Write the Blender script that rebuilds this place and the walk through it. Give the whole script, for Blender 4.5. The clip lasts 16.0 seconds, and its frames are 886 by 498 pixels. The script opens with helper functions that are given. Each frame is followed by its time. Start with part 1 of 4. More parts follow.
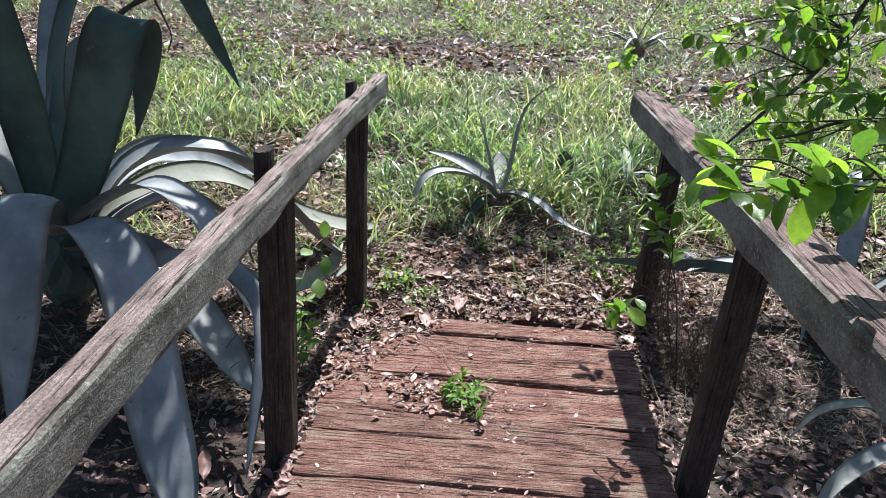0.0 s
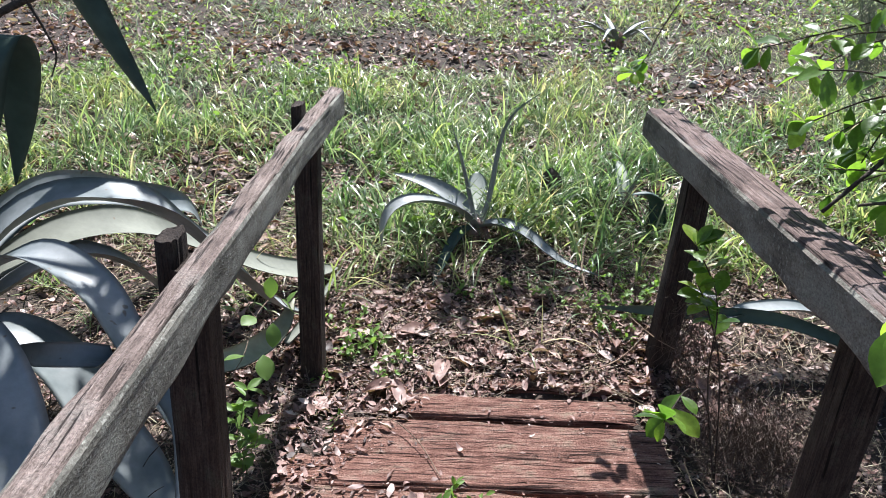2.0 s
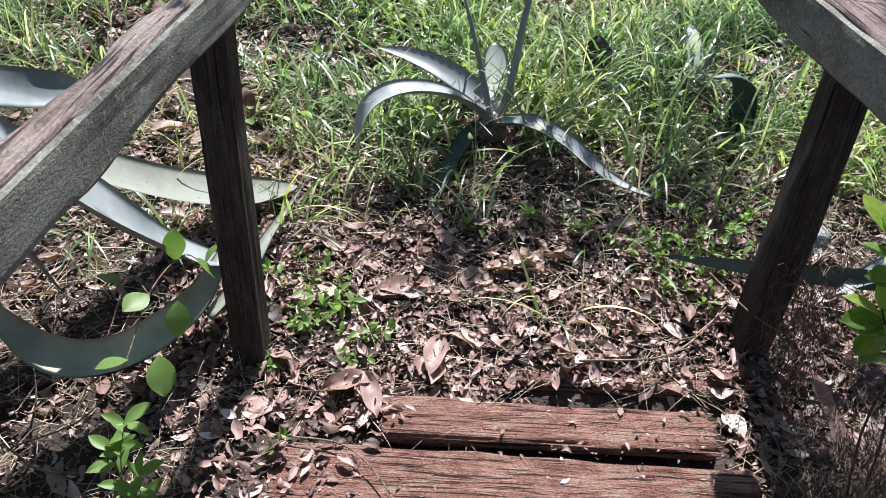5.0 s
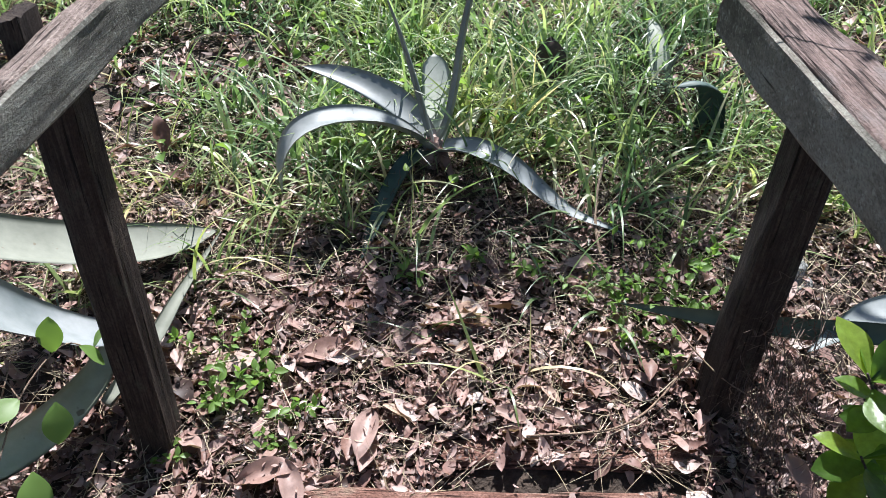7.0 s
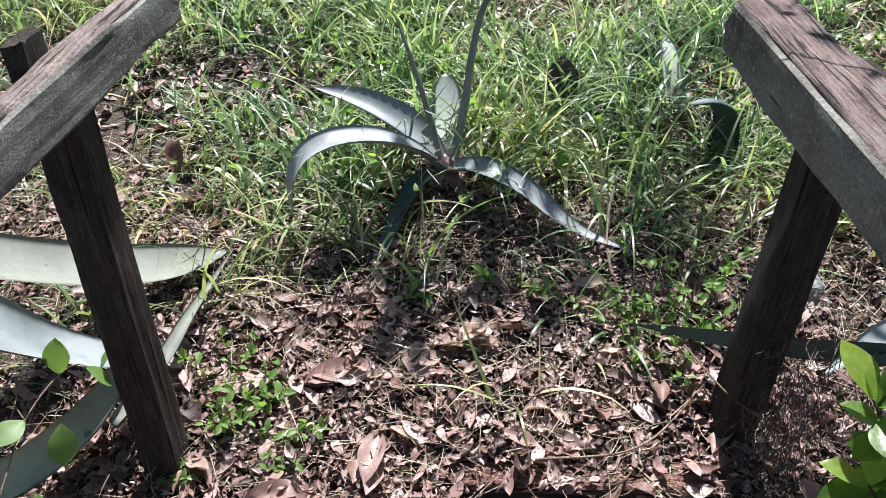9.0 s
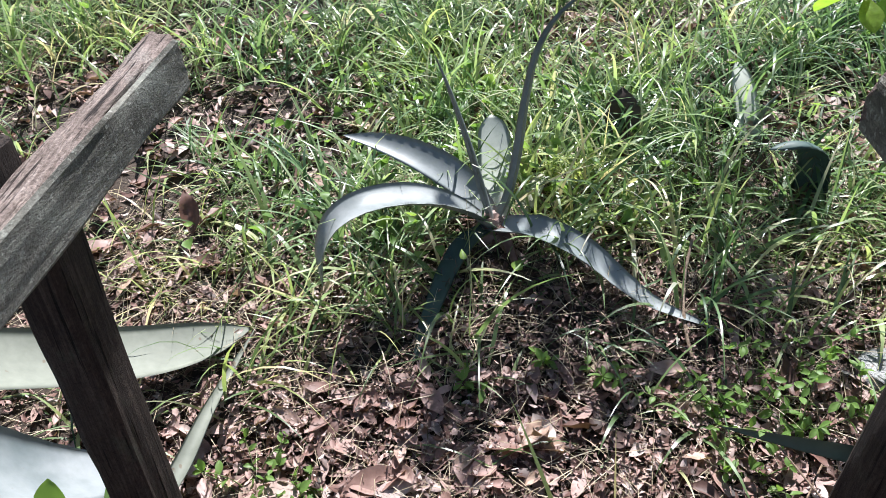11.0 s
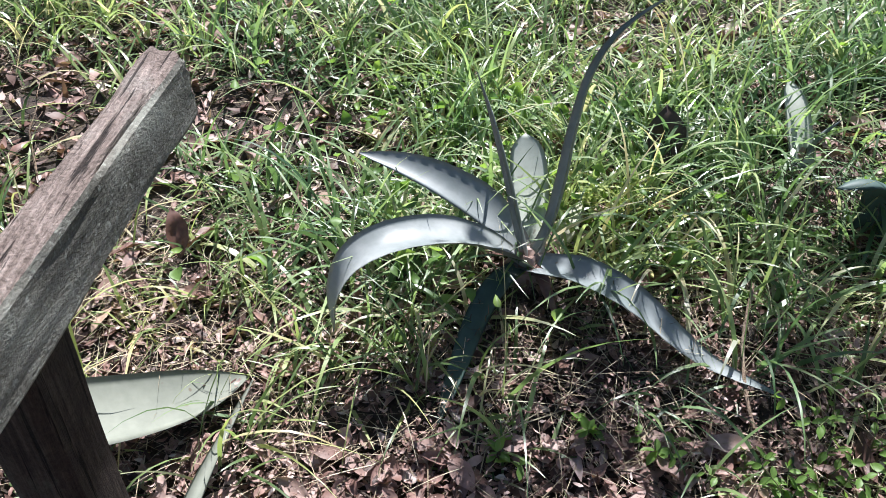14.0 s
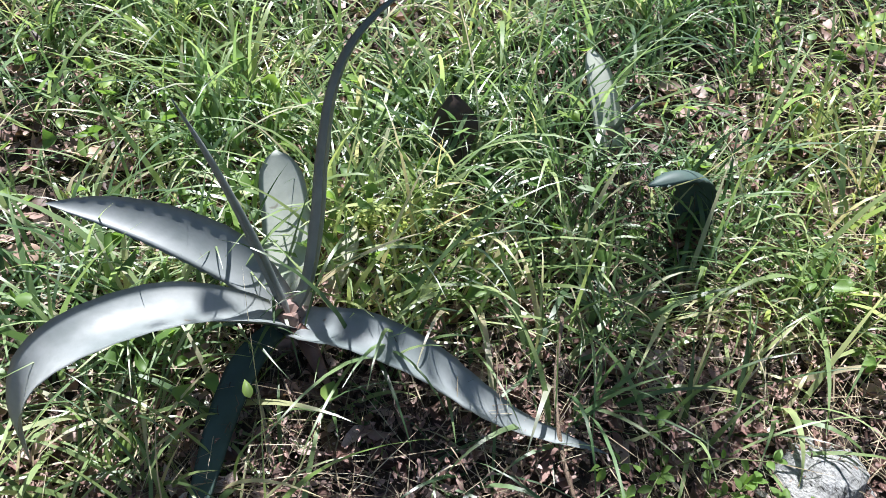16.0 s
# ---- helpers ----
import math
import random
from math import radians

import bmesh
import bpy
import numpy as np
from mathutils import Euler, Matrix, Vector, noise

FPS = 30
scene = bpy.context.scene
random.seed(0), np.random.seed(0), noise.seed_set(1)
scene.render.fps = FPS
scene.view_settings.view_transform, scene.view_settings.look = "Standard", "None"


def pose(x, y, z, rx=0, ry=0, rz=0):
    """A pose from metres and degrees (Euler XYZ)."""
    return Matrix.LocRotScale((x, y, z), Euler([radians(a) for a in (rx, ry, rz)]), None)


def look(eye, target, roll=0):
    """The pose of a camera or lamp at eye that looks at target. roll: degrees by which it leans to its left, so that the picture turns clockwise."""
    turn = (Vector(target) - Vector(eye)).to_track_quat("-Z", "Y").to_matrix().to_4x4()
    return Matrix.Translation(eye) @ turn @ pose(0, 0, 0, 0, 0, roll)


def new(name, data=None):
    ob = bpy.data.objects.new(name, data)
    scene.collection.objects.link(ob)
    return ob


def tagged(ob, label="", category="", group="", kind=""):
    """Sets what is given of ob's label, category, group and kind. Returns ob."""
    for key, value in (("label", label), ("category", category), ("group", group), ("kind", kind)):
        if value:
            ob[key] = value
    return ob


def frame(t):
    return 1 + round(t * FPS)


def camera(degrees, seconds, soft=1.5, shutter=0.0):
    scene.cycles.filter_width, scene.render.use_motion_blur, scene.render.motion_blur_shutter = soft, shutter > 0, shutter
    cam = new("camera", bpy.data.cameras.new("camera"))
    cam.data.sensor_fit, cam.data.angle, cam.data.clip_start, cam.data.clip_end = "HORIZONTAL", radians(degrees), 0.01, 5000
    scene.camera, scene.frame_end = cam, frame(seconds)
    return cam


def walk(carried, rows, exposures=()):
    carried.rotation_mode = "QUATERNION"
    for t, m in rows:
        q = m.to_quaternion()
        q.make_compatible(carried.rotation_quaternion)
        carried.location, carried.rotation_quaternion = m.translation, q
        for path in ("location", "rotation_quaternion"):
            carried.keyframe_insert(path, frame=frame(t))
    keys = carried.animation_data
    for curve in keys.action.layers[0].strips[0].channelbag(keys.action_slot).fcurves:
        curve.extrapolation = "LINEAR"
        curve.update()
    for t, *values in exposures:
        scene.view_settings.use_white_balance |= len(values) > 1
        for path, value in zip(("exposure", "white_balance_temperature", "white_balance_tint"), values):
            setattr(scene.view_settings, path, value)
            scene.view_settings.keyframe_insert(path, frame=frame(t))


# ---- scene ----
cam = camera(57.7, 16.0, 0.75)
METRES, EYE, TILT, LEAN, TURN = 3.5, 1.5, -22.0, -4.0, 0.0
PATH = [
    (0, (0.234, 0.086, 1.361), (0.168, 1.959, 0.663), 2.5),
    (0.5, (0.178, 0.236, 1.378), (0.169, 2.115, 0.694), 1.7),
    (1, (0.214, 0.386, 1.383), (0.244, 2.269, 0.71), 1.4),
    (1.5, (0.24, 0.562, 1.376), (0.288, 2.44, 0.689), 1.7),
    (2, (0.139, 0.77, 1.373), (0.183, 2.63, 0.639), 2.1),
    (2.5, (0.113, 0.943, 1.351), (0.121, 2.786, 0.574), 2.2),
    (3, (0.172, 1.132, 1.344), (0.123, 2.95, 0.512), 1.9),
    (3.5, (0.156, 1.28, 1.326), (0.061, 3.065, 0.43), 1.4),
    (4, (0.103, 1.475, 1.318), (0.0, 3.227, 0.358), 1.1),
    (4.5, (0.102, 1.644, 1.285), (0.029, 3.349, 0.241), 1.2),
    (5, (0.218, 1.739, 1.223), (0.218, 3.416, 0.133), 1.9),
    (5.2, (0.261, 1.758, 1.218), (0.286, 3.422, 0.109), 2.0),
    (7.3, (0.358, 2.075, 1.286), (0.381, 3.696, 0.114), -0.0),
    (7.5, (0.366, 2.063, 1.281), (0.38, 3.691, 0.119), -0.2),
    (8, (0.384, 2.042, 1.279), (0.374, 3.682, 0.134), -0.9),
    (8.5, (0.4, 2.048, 1.267), (0.376, 3.697, 0.135), -1.2),
    (9, (0.384, 2.073, 1.279), (0.359, 3.72, 0.145), -1.0),
    (9.2, (0.369, 2.099, 1.28), (0.347, 3.745, 0.145), -0.9),
    (11.3, (0.311, 2.459, 1.314), (0.221, 4.074, 0.138), -2.9),
    (11.5, (0.305, 2.479, 1.3), (0.205, 4.097, 0.129), -2.7),
    (12, (0.299, 2.52, 1.317), (0.17, 4.136, 0.146), -3.0),
    (12.5, (0.262, 2.603, 1.323), (0.149, 4.23, 0.165), -2.2),
    (13, (0.2, 2.691, 1.321), (0.132, 4.31, 0.15), -0.4),
    (13.5, (0.165, 2.697, 1.318), (0.129, 4.301, 0.124), 0.5),
    (14, (0.172, 2.703, 1.292), (0.178, 4.275, 0.057), 1.1),
    (14.5, (0.222, 2.728, 1.274), (0.273, 4.272, 0.003), 1.3),
    (15, (0.332, 2.817, 1.241), (0.482, 4.322, -0.068), 1.9),
    (15.5, (0.341, 2.942, 1.229), (0.605, 4.414, -0.098), 2.8),
    (16, (0.379, 3.105, 1.234), (0.743, 4.531, -0.121), 4.2),
]
walk(cam, [(t, look(eye, target, roll)) for t, eye, target, roll in PATH], [(0.0, 1.24, 6100.0, 12.0), (16.0, 1.25, 6100.0, 12.0)])

# ---- light ----
SUN_EL, SUN_AZ = 55.0, 8.0          # degrees above the horizon; degrees from straight ahead towards the right
world = bpy.data.worlds.new("world")
scene.world = world
world.use_nodes = True
wn = world.node_tree.nodes
sky = wn.new("ShaderNodeTexSky")
sky.sky_type = "NISHITA"
sky.sun_disc = False
sky.sun_elevation = radians(SUN_EL)
sky.sun_rotation = radians(SUN_AZ)
world.node_tree.links.new(sky.outputs[0], wn["Background"].inputs[0])
wn["Background"].inputs[1].default_value = 0.055
sun = new("sun", bpy.data.lights.new("sun", "SUN"))
sun.data.energy = 5.0
sun.data.angle = radians(0.6)
sun.data.color = (1.0, 0.975, 0.935)
sd = Vector((math.sin(radians(SUN_AZ)) * math.cos(radians(SUN_EL)), math.cos(radians(SUN_AZ)) * math.cos(radians(SUN_EL)), math.sin(radians(SUN_EL))))
sun.matrix_world = look(sd * 30, (0, 0, 0))


# ---- materials ----
def node_mat(name):
    m = bpy.data.materials.new(name)
    m.use_nodes = True
    nt = m.node_tree
    return m, nt, nt.nodes["Principled BSDF"], nt.nodes["Material Output"]


def ramp(nt, stops):
    r = nt.nodes.new("ShaderNodeValToRGB")
    while len(r.color_ramp.elements) < len(stops):
        r.color_ramp.elements.new(0.5)
    for e, (p, c) in zip(r.color_ramp.elements, stops):
        e.position, e.color = p, (*c, 1)
    return r


def noise_tex(nt, scale, detail=4.0, stretch=None, source="Object", rough=0.6):
    co = nt.nodes.new("ShaderNodeTexCoord")
    mp = nt.nodes.new("ShaderNodeMapping")
    if stretch:
        mp.inputs["Scale"].default_value = stretch
    n = nt.nodes.new("ShaderNodeTexNoise")
    n.inputs["Scale"].default_value = scale
    n.inputs["Detail"].default_value = detail
    n.inputs["Roughness"].default_value = rough
    nt.links.new(co.outputs[source], mp.inputs["Vector"])
    nt.links.new(mp.outputs[0], n.inputs["Vector"])
    return n


def mix_rgb(nt, a, b, fac, blend="MIX"):
    m = nt.nodes.new("ShaderNodeMix")
    m.data_type, m.blend_type = "RGBA", blend
    for sock, v in ((m.inputs[6], a), (m.inputs[7], b), (m.inputs[0], fac)):
        if isinstance(v, (int, float)):
            sock.default_value = v
        elif isinstance(v, tuple):
            sock.default_value = (*v, 1)
        else:
            nt.links.new(v, sock)
    return m.outputs[2]


def bump(nt, height, strength, distance, target):
    b = nt.nodes.new("ShaderNodeBump")
    b.inputs["Strength"].default_value = strength
    b.inputs["Distance"].default_value = distance
    nt.links.new(height, b.inputs["Height"])
    nt.links.new(b.outputs[0], target.inputs["Normal"])


def math_node(nt, op, a, b, c=None):
    m = nt.nodes.new("ShaderNodeMath")
    m.operation = op
    for sock, v in zip(m.inputs, (a, b, c)):
        if v is None:
            continue
        if isinstance(v, (int, float)):
            sock.default_value = v
        else:
            nt.links.new(v, sock)
    return m.outputs[0]


def timber_mat(name, dark, mid, light, moss, moss_amount, crumb=0.5, crack_at=0.38, depth=0.009, streak=0.5, band=0.12, flecks=0.0, fleck_tint=(0.34, 0.35, 0.31)):
    """Weathered wood with its grain along the object's own y: fine fibres, split cracks, worn blotches, lichen flecks."""
    m, nt, p, out = node_mat(name)
    grain = noise_tex(nt, 1.0, 7, (190, 7.0, 190), rough=0.75)
    wide = noise_tex(nt, 1.0, 4, (34, 1.6, 34))
    crack = noise_tex(nt, 1.0, 4, (130, 4.5, 130), rough=0.62)
    blotch = noise_tex(nt, 11.0, 7, (1.0, 0.5, 1.0), rough=0.7)
    speck = noise_tex(nt, 260, 3, (1.0, 0.6, 1.0), rough=0.7)
    mixed = math_node(nt, "MULTIPLY_ADD", grain.outputs[0], streak, math_node(nt, "MULTIPLY_ADD", wide.outputs[0], band, math_node(nt, "MULTIPLY", blotch.outputs[0], 1.0 - band - streak)))
    r = ramp(nt, [(0.36, dark), (0.49, mid), (0.61, light)])
    nt.links.new(mixed, r.inputs[0])
    inf = nt.nodes.new("ShaderNodeObjectInfo")
    tone = ramp(nt, [(0.0, (0.78, 0.78, 0.77)), (0.5, (0.95, 0.92, 0.89)), (1.0, (1.06, 1.0, 0.96))])
    nt.links.new(inf.outputs["Random"], tone.inputs[0])
    c = mix_rgb(nt, r.outputs[0], tone.outputs[0], 1.0, "MULTIPLY")
    mr = ramp(nt, [(0.60 - 0.16 * moss_amount, (0, 0, 0)), (0.70 - 0.12 * moss_amount, (1, 1, 1))])
    nt.links.new(blotch.outputs[0], mr.inputs[0])
    c = mix_rgb(nt, c, moss, math_node(nt, "MULTIPLY", mr.outputs[0], 0.7))
    if flecks:
        spots = noise_tex(nt, 85, 5, rough=0.72)
        fr = ramp(nt, [(0.60 - 0.1 * flecks, (0, 0, 0)), (0.64 - 0.1 * flecks, (1, 1, 1))])
        nt.links.new(spots.outputs[0], fr.inputs[0])
        c = mix_rgb(nt, c, fleck_tint, math_node(nt, "MULTIPLY", fr.outputs[0], 0.75))
    sp = ramp(nt, [(0.36, (0.5, 0.47, 0.45)), (0.5, (1, 1, 1)), (0.66, (1.3, 1.26, 1.23))])
    nt.links.new(speck.outputs[0], sp.inputs[0])
    c = mix_rgb(nt, c, sp.outputs[0], 0.35 + 0.4 * min(1.0, crumb), "MULTIPLY")
    cr = ramp(nt, [(crack_at - 0.035, (0.09, 0.075, 0.07)), (crack_at + 0.03, (1, 1, 1))])
    nt.links.new(crack.outputs[0], cr.inputs[0])
    c = mix_rgb(nt, c, cr.outputs[0], 0.9, "MULTIPLY")
    nt.links.new(c, p.inputs["Base Color"])
    p.inputs["Roughness"].default_value = 0.88
    p.inputs["Specular IOR Level"].default_value = 0.25
    h = math_node(nt, "MULTIPLY_ADD", speck.outputs[0], crumb * 0.4, mixed)
    h = math_node(nt, "MULTIPLY_ADD", cr.outputs[0], 0.5, h)
    bump(nt, h, 1.0, depth, p)
    return m


def leafy_mat(name, stops, translucent, rough=0.5, random_from="island", grain=None, spec=0.3, through_tint=(1.0, 1.0, 0.55), patches=None):
    """Thin plant matter: a coloured surface that lets some light through."""
    m, nt, p, out = node_mat(name)
    if random_from == "island":
        src = nt.nodes.new("ShaderNodeNewGeometry").outputs["Random Per Island"]
    else:
        src = nt.nodes.new("ShaderNodeObjectInfo").outputs["Random"]
    r = ramp(nt, stops)
    nt.links.new(src, r.inputs[0])
    c = r.outputs[0]
    if patches:
        pn = noise_tex(nt, patches, 3)
        pr = ramp(nt, [(0.35, (0.62, 0.74, 0.8)), (0.5, (1.0, 1.0, 1.0)), (0.66, (1.3, 1.12, 0.95))])
        nt.links.new(pn.outputs[0], pr.inputs[0])
        c = mix_rgb(nt, c, pr.outputs[0], 1.0, "MULTIPLY")
    if grain:
        n = noise_tex(nt, grain, 4)
        g = ramp(nt, [(0.3, (0.62, 0.6, 0.58)), (0.7, (1.0, 1.0, 1.0))])
        nt.links.new(n.outputs[0], g.inputs[0])
        c = mix_rgb(nt, c, g.outputs[0], 1.0, "MULTIPLY")
        bump(nt, n.outputs[0], 0.5, 0.002, p)
    nt.links.new(c, p.inputs["Base Color"])
    p.inputs["Roughness"].default_value = rough
    p.inputs["Specular IOR Level"].default_value = spec
    if translucent > 0:
        tr = nt.nodes.new("ShaderNodeBsdfTranslucent")
        tc = mix_rgb(nt, c, through_tint, 1.0, "MULTIPLY")
        br = mix_rgb(nt, tc, (1.9, 1.9, 1.9), 1.0, "MULTIPLY")
        nt.links.new(br, tr.inputs[0])
        ms = nt.nodes.new("ShaderNodeMixShader")
        ms.inputs[0].default_value = translucent
        nt.links.new(p.outputs[0], ms.inputs[1])
        nt.links.new(tr.outputs[0], ms.inputs[2])
        nt.links.new(ms.outputs[0], out.inputs[0])
    return m


def agave_mat(name, deep, pale, dull=0.0):
    """Waxy blue-grey leaf with a powdery bloom, long streaks and a few scars."""
    m, nt, p, out = node_mat(name)
    big = noise_tex(nt, 5, 3)
    fine = noise_tex(nt, 60, 4)
    r = ramp(nt, [(0.35, deep), (0.65, pale)])
    nt.links.new(big.outputs[0], r.inputs[0])
    g = ramp(nt, [(0.3, (0.86, 0.87, 0.86)), (0.7, (1.0, 1.0, 1.0))])
    nt.links.new(fine.outputs[0], g.inputs[0])
    c = mix_rgb(nt, r.outputs[0], g.outputs[0], 1.0, "MULTIPLY")
    inf = nt.nodes.new("ShaderNodeObjectInfo")
    tone = ramp(nt, [(0.0, (0.88, 0.9, 0.86)), (0.7, (1.0, 1.0, 1.0)), (1.0, (1.12, 1.1, 0.9))])
    nt.links.new(inf.outputs["Random"], tone.inputs[0])
    c = mix_rgb(nt, c, tone.outputs[0], 1.0, "MULTIPLY")
    spot = noise_tex(nt, 26, 2)
    sr = ramp(nt, [(0.70, (0, 0, 0)), (0.74, (0.8, 0.8, 0.8))])
    nt.links.new(spot.outputs[0], sr.inputs[0])
    c = mix_rgb(nt, c, (0.13, 0.10, 0.07), sr.outputs[0])
    nt.links.new(c, p.inputs["Base Color"])
    rr = nt.nodes.new("ShaderNodeMapRange")
    rr.inputs[3].default_value, rr.inputs[4].default_value = 0.36 + dull, 0.58 + dull
    nt.links.new(big.outputs[0], rr.inputs[0])
    nt.links.new(rr.outputs[0], p.inputs["Roughness"])
    p.inputs["Specular IOR Level"].default_value = 0.4
    bump(nt, fine.outputs[0], 0.18, 0.002, p)
    return m


def soil_mat():
    m, nt, p, out = node_mat("leaf_soil")
    a = noise_tex(nt, 9, 8, rough=0.7)
    b = noise_tex(nt, 90, 5)
    r = ramp(nt, [(0.3, (0.018, 0.013, 0.010)), (0.5, (0.055, 0.038, 0.028)), (0.7, (0.12, 0.085, 0.062))])
    nt.links.new(a.outputs[0], r.inputs[0])
    g = ramp(nt, [(0.3, (0.5, 0.5, 0.5)), (0.7, (1.0, 1.0, 1.0))])
    nt.links.new(b.outputs[0], g.inputs[0])
    nt.links.new(mix_rgb(nt, r.outputs[0], g.outputs[0], 1.0, "MULTIPLY"), p.inputs["Base Color"])
    p.inputs["Roughness"].default_value = 0.95
    bump(nt, b.outputs[0], 0.8, 0.015, p)
    return m


RAIL_WOOD = timber_mat("rail_wood", (0.085, 0.062, 0.054), (0.25, 0.198, 0.178), (0.50, 0.42, 0.385), (0.22, 0.2, 0.18), 0.4, 1.1, 0.40, 0.014, 0.42, 0.16)
RED_RAIL = timber_mat("red_rail_wood", (0.05, 0.036, 0.034), (0.15, 0.112, 0.104), (0.36, 0.285, 0.27), (0.17, 0.15, 0.145), 0.4, 0.7, 0.415, 0.014, 0.44, 0.14)
RAIL_FLANK = timber_mat("lichened_rail_side", (0.07, 0.068, 0.058), (0.158, 0.155, 0.136), (0.225, 0.222, 0.198), (0.21, 0.218, 0.188), 0.5, 0.8, 0.28, 0.008, 0.14, 0.04, 0.28, (0.29, 0.295, 0.26))
POST_WOOD = timber_mat("post_wood", (0.018, 0.013, 0.011), (0.05, 0.037, 0.031), (0.115, 0.09, 0.075), (0.06, 0.07, 0.048), 0.35, 0.6, 0.385, 0.012, 0.46, 0.10)
DECK_WOOD = timber_mat("deck_wood", (0.065, 0.031, 0.024), (0.25, 0.132, 0.104), (0.47, 0.315, 0.265), (0.2, 0.175, 0.12), 0.5, 1.8, 0.42, 0.015, 0.38, 0.10)
AGAVE = agave_mat("agave_skin", (0.14, 0.165, 0.17), (0.295, 0.31, 0.318))
AGAVE_PALE = agave_mat("agave_skin_pale", (0.30, 0.33, 0.33), (0.42, 0.44, 0.44), 0.15)
AGAVE_OLD = agave_mat("agave_skin_old", (0.155, 0.162, 0.134), (0.24, 0.247, 0.21), 0.3)
# darker green skin, shade of the backlit leaves put into its colour
AGAVE_SHADED = agave_mat("agave_skin_shaded", (0.03, 0.056, 0.05), (0.075, 0.12, 0.105), 0.12)
AGAVE_DEAD = agave_mat("agave_dry", (0.34, 0.33, 0.24), (0.55, 0.54, 0.43), 0.2)
GRASS = leafy_mat("grass_blade", [(0.0, (0.046, 0.088, 0.039)), (0.28, (0.128, 0.20, 0.08)), (0.58, (0.222, 0.305, 0.128)), (0.84, (0.335, 0.41, 0.19)), (0.94, (0.43, 0.40, 0.26)), (1.0, (0.52, 0.47, 0.34))], 0.37, 0.34, spec=0.55, through_tint=(0.98, 1.0, 0.68), patches=1.7)
STRAW = leafy_mat("dry_grass", [(0.0, (0.20, 0.155, 0.10)), (0.6, (0.34, 0.28, 0.19)), (1.0, (0.48, 0.42, 0.31))], 0.1, 0.7)
WEED = leafy_mat("weed_leaf", [(0.0, (0.075, 0.145, 0.04)), (0.6, (0.14, 0.235, 0.06)), (1.0, (0.23, 0.33, 0.09))], 0.4, 0.45)
SHRUB = leafy_mat("shrub_leaf", [(0.0, (0.06, 0.135, 0.028)), (0.5, (0.135, 0.26, 0.04)), (0.85, (0.22, 0.36, 0.055)), (1.0, (0.28, 0.41, 0.07))], 0.52, 0.34, "object", 70, 0.45)
LITTER = leafy_mat("dry_leaf", [(0.0, (0.048, 0.028, 0.024)), (0.25, (0.155, 0.086, 0.071)), (0.5, (0.28, 0.165, 0.14)), (0.75, (0.40, 0.26, 0.228)), (0.92, (0.52, 0.385, 0.355)), (1.0, (0.60, 0.51, 0.47))], 0.12, 0.55, "island", 45, 0.35)
LITTER_OB = leafy_mat("large_dry_leaf", [(0.0, (0.17, 0.088, 0.07)), (0.4, (0.30, 0.18, 0.148)), (0.8, (0.42, 0.295, 0.26)), (1.0, (0.52, 0.36, 0.26))], 0.1, 0.5, "object", 38, 0.4)
CROWN = leafy_mat("crown_leaf", [(0.0, (0.045, 0.105, 0.022)), (1.0, (0.12, 0.22, 0.035))], 0.4, 0.4)
BARK = timber_mat("twig_bark", (0.03, 0.022, 0.018), (0.085, 0.066, 0.055), (0.17, 0.14, 0.12), (0.15, 0.15, 0.13), 0.2)
PALE_TWIG = timber_mat("pale_twig", (0.12, 0.085, 0.06), (0.27, 0.20, 0.15), (0.42, 0.34, 0.26), (0.3, 0.26, 0.2), 0.1)
MOSS = leafy_mat("hanging_moss", [(0.0, (0.055, 0.04, 0.032)), (1.0, (0.15, 0.115, 0.095))], 0.0, 0.9)
PALE_MOSS = leafy_mat("grey_moss", [(0.0, (0.2, 0.215, 0.17)), (1.0, (0.36, 0.375, 0.31))], 0.0, 0.9)
SOIL = soil_mat()
STONE = timber_mat("pale_stone", (0.22, 0.22, 0.21), (0.40, 0.41, 0.41), (0.55, 0.56, 0.57), (0.12, 0.12, 0.10), 0.2, 1.5)
STEM = leafy_mat("green_stem", [(0.0, (0.10, 0.14, 0.045)), (1.0, (0.18, 0.2, 0.08))], 0.0, 0.5, "object")


# ---- ground ----
GY = [-400, -3, 2.85, 3.2, 3.31, 3.45, 3.8, 4.2, 5.1, 6.5, 9.0, 13.0, 20.0, 45.0, 400.0]
GZ = [-0.13, -0.13, -0.135, -0.13, -0.058, -0.045, 0.04, 0.105, 0.27, 0.52, 0.95, 1.5, 2.0, 2.4, 2.4]


def ground_z(x, y):
    """Height of the ground: level beside the boards, then a bank that rises ahead."""
    x, y = np.asarray(x, float), np.asarray(y, float)
    z = (np.interp(y - 0.12, GY, GZ) + np.interp(y, GY, GZ) + np.interp(y + 0.12, GY, GZ)) / 3
    z = z + 0.012 * np.sin(3.1 * x + 1.7 * y) * np.sin(2.3 * y - 0.9 * x) + 0.02 * np.sin(0.9 * x + 2) * np.clip((y - 3.8) / 2, 0, 1)
    z = z + 0.055 * np.exp(-((x - 0.35) ** 2 + (y - 4.1) ** 2) / 0.09)
    z = z + 0.16 * np.exp(-((x + 1.45) ** 2 + (y - 2.95) ** 2) / 0.22)
    z = z - 0.05 * np.clip((x - 0.9) / 0.6, 0, 1) * np.clip((3.6 - y) / 0.8, 0, 1)
    return z


def gz(x, y):
    return float(ground_z(x, y))


